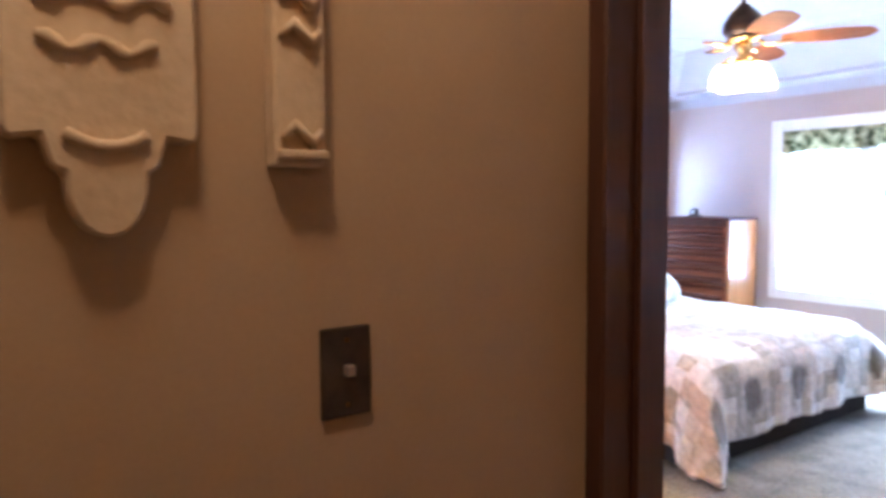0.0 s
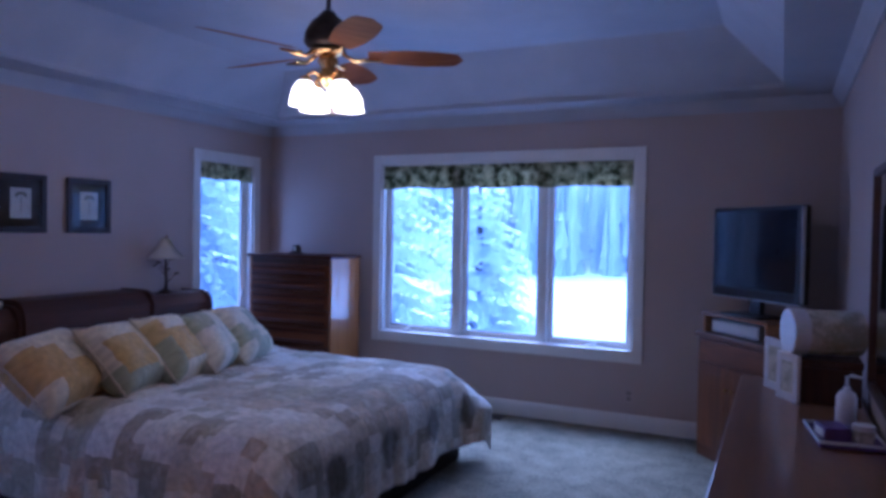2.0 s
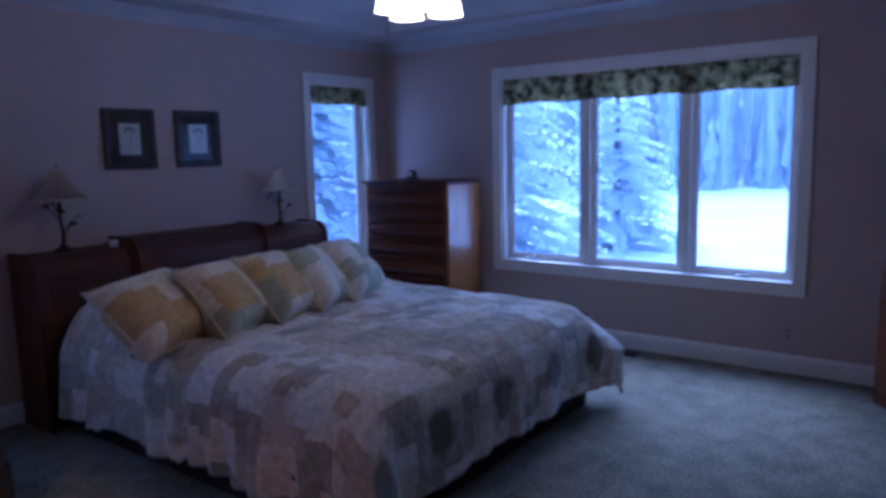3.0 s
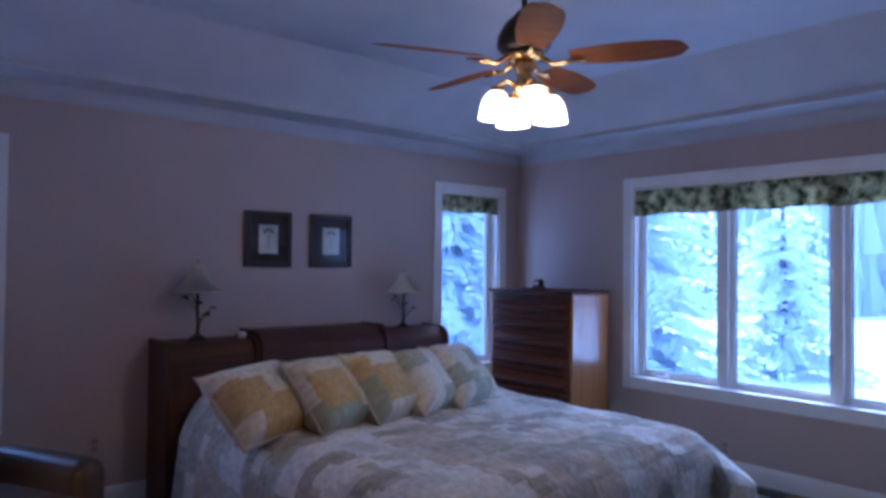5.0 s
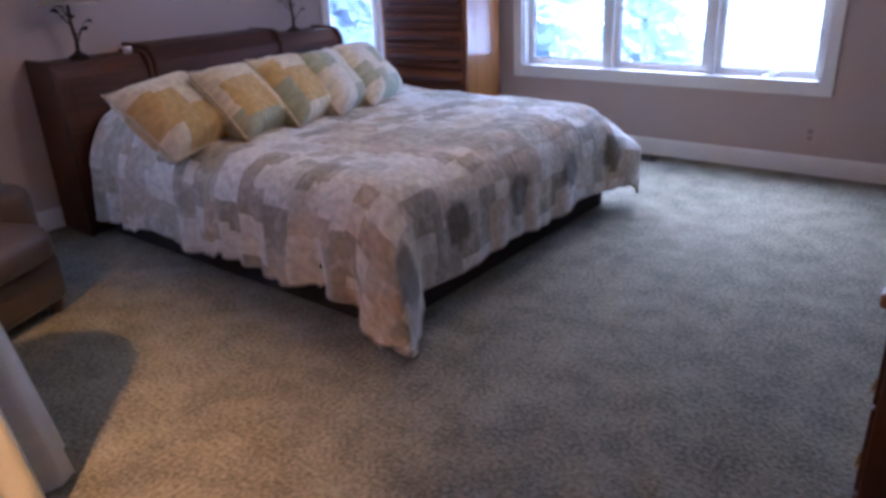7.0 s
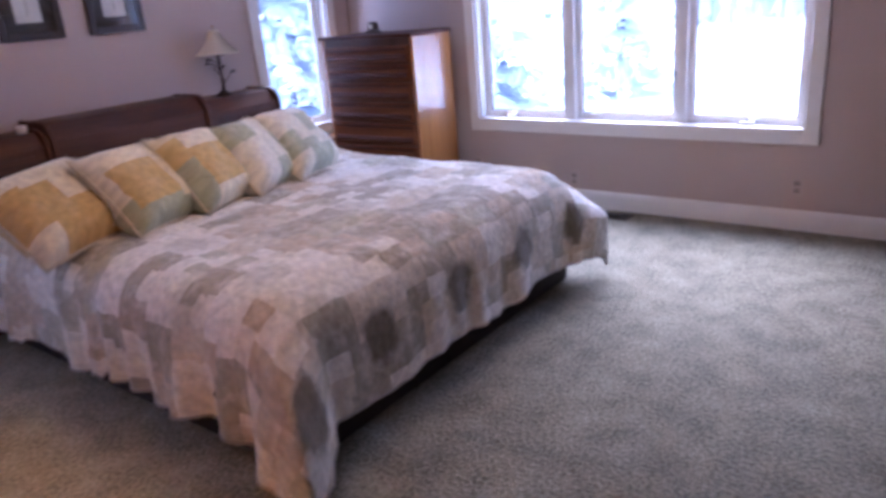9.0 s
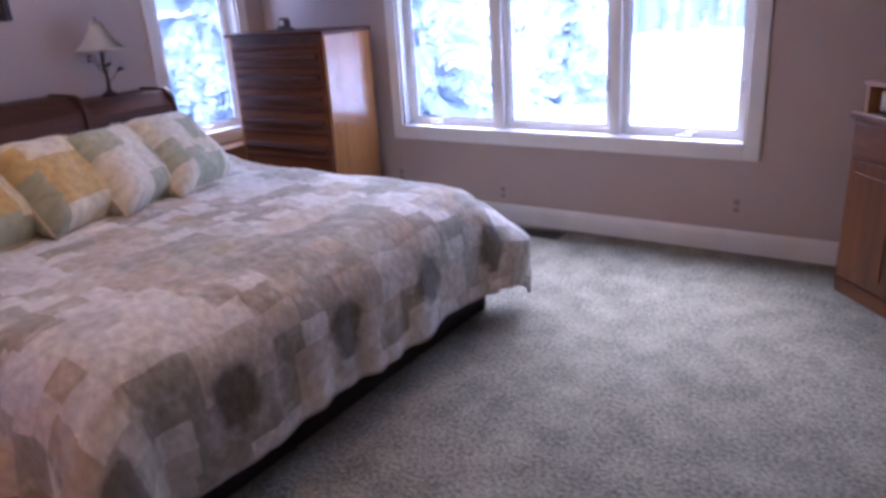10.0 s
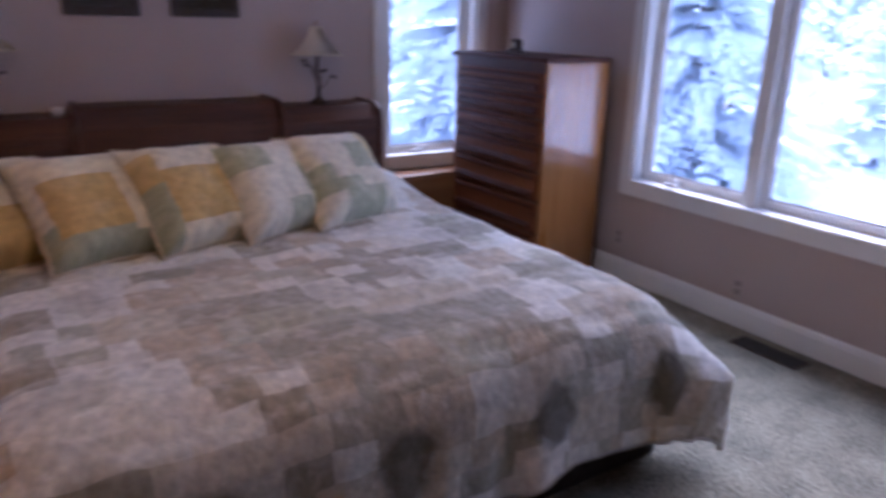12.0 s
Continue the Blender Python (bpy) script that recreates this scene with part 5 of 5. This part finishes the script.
def spruce(place, height, radius, seed, label, load=0.8):
    """A snow-laden spruce: tapered trunk, drooping boughs of many small needle sprays, snow lying on them."""
    ob = thing("spruce_tree", place, label, "tree", "spruces outside the windows")
    rs = random.Random(seed)
    part("trunk", tube([(0, 0, -0.1), (0.02, 0, height * 0.5), (0, 0, height)], [0.11, 0.06, 0.012], 8), M_TRUNK, ob)
    gv, gf, sv, sf = [], [], [], []

    def blade(vs, fs, base, along, side, ln, wd, droop):
        k = len(vs)
        tip = base + along * ln + Vector((0, 0, -droop))
        midp = base + along * ln * 0.5 + Vector((0, 0, -droop * 0.3))
        up = Vector((0, 0, wd * 0.35))
        vs.extend([base, midp + side * wd, midp + up, midp - side * wd, tip])
        fs.extend([(k, k + 1, k + 2), (k, k + 2, k + 3), (k + 1, k + 4, k + 2), (k + 2, k + 4, k + 3)])
    z = 0.25
    while z < height * 0.97:
        t = z / height
        reach = radius * (1 - t) ** 0.85
        boughs = max(6, int(16 * (1 - t) + 6))
        off = rs.uniform(0, 6.28)
        for b in range(boughs):
            a = off + 6.283 * b / boughs + rs.uniform(-0.2, 0.2)
            out = Vector((math.cos(a), math.sin(a), 0))
            ln = reach * rs.uniform(0.6, 1.15) + 0.12
            zj = z + rs.uniform(-0.14, 0.14)
            sag = rs.uniform(0.26, 0.46)
            steps = max(3, int(ln / 0.13))
            for s in range(1, steps + 1):
                u = s / steps
                c = out * (ln * u) + Vector((0, 0, zj + 0.12 * ln * u - sag * ln * u * u))
                for side_sign in (-1, 1):
                    w = rs.uniform(0.55, 1.0)
                    ang = a + side_sign * rs.uniform(0.5, 1.0)
                    d = Vector((math.cos(ang), math.sin(ang), rs.uniform(-0.25, 0.05)))
                    sd = Vector((-math.sin(ang), math.cos(ang), 0))
                    lng = (0.12 + 0.2 * (1 - u)) * w * (0.6 + 0.45 * ln)
                    blade(gv, gf, c, d, sd, lng, lng * 0.34, 0.12 * lng)
                    if rs.random() < load:
                        blade(sv, sf, c + Vector((0, 0, 0.03)), d, sd, lng * (0.56 + 0.375 * load), lng * (0.13 + 0.175 * load), 0.1 * lng)
        z += 0.17 + 0.07 * (1 - t)
    for name, vs, fs, mat in (("crown", gv, gf, M_SPRUCE), ("snow_load", sv, sf, M_BOUGHSNOW)):
        me = bpy.data.meshes.new(name)
        me.from_pydata([tuple(v) for v in vs], [], fs)
        me.materials.append(mat)
        c = new(name, me)
        c.parent = ob
    return ob


SNOWY = "tall snow-laden spruce on the white lawn"
spruce((-2.0, 4.6, GZ), 8.0, 2.0, 11, SNOWY)
spruce((-1.25, 8.2, GZ), 4.2, 1.45, 12, "small spruce thickly covered with snow on the white lawn", 1.15)
spruce((-4.9, 3.3, GZ), 8.5, 2.3, 13, SNOWY)
spruce((-6.2, -4.6, GZ), 8.0, 2.4, 14, SNOWY)

# woods beyond the lawn, with mist put into their pale blue-grey colour
rs = random.Random(4)
vs, fs = [], []
for k in range(3200):
    a = radians(rs.uniform(-60, 120))
    d = rs.uniform(26, 60)
    x, y = -d * math.sin(a), d * math.cos(a)
    h, r = rs.uniform(3, 11), rs.uniform(0.2, 0.5)
    tiers = 8
    for q in range(tiers):
        t0 = q / tiers
        zb, zt = GZ + h * (0.06 + 0.94 * t0), GZ + h * (0.06 + 0.94 * min(1, t0 + 2.1 / tiers))
        rr = r * (1 - t0) * rs.uniform(0.8, 1.15) + 0.08
        c = len(vs)
        vs.append((x, y, zt))
        m = 5
        for j in range(m):
            b = 6.283 * j / m + rs.uniform(-0.3, 0.3)
            q2 = rr * rs.uniform(0.3, 1.3)
            vs.append((x + q2 * math.cos(b), y + q2 * math.sin(b), zb - rs.uniform(0, 0.9)))
        fs.extend((c, c + 1 + j, c + 1 + (j + 1) % m) for j in range(m))
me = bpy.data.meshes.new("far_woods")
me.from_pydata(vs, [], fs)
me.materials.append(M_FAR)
tagged(new("far_woods", me), "frosted conifer woods beyond the snowy lawn, mist painted into their colour", "woods", kind="stuff")
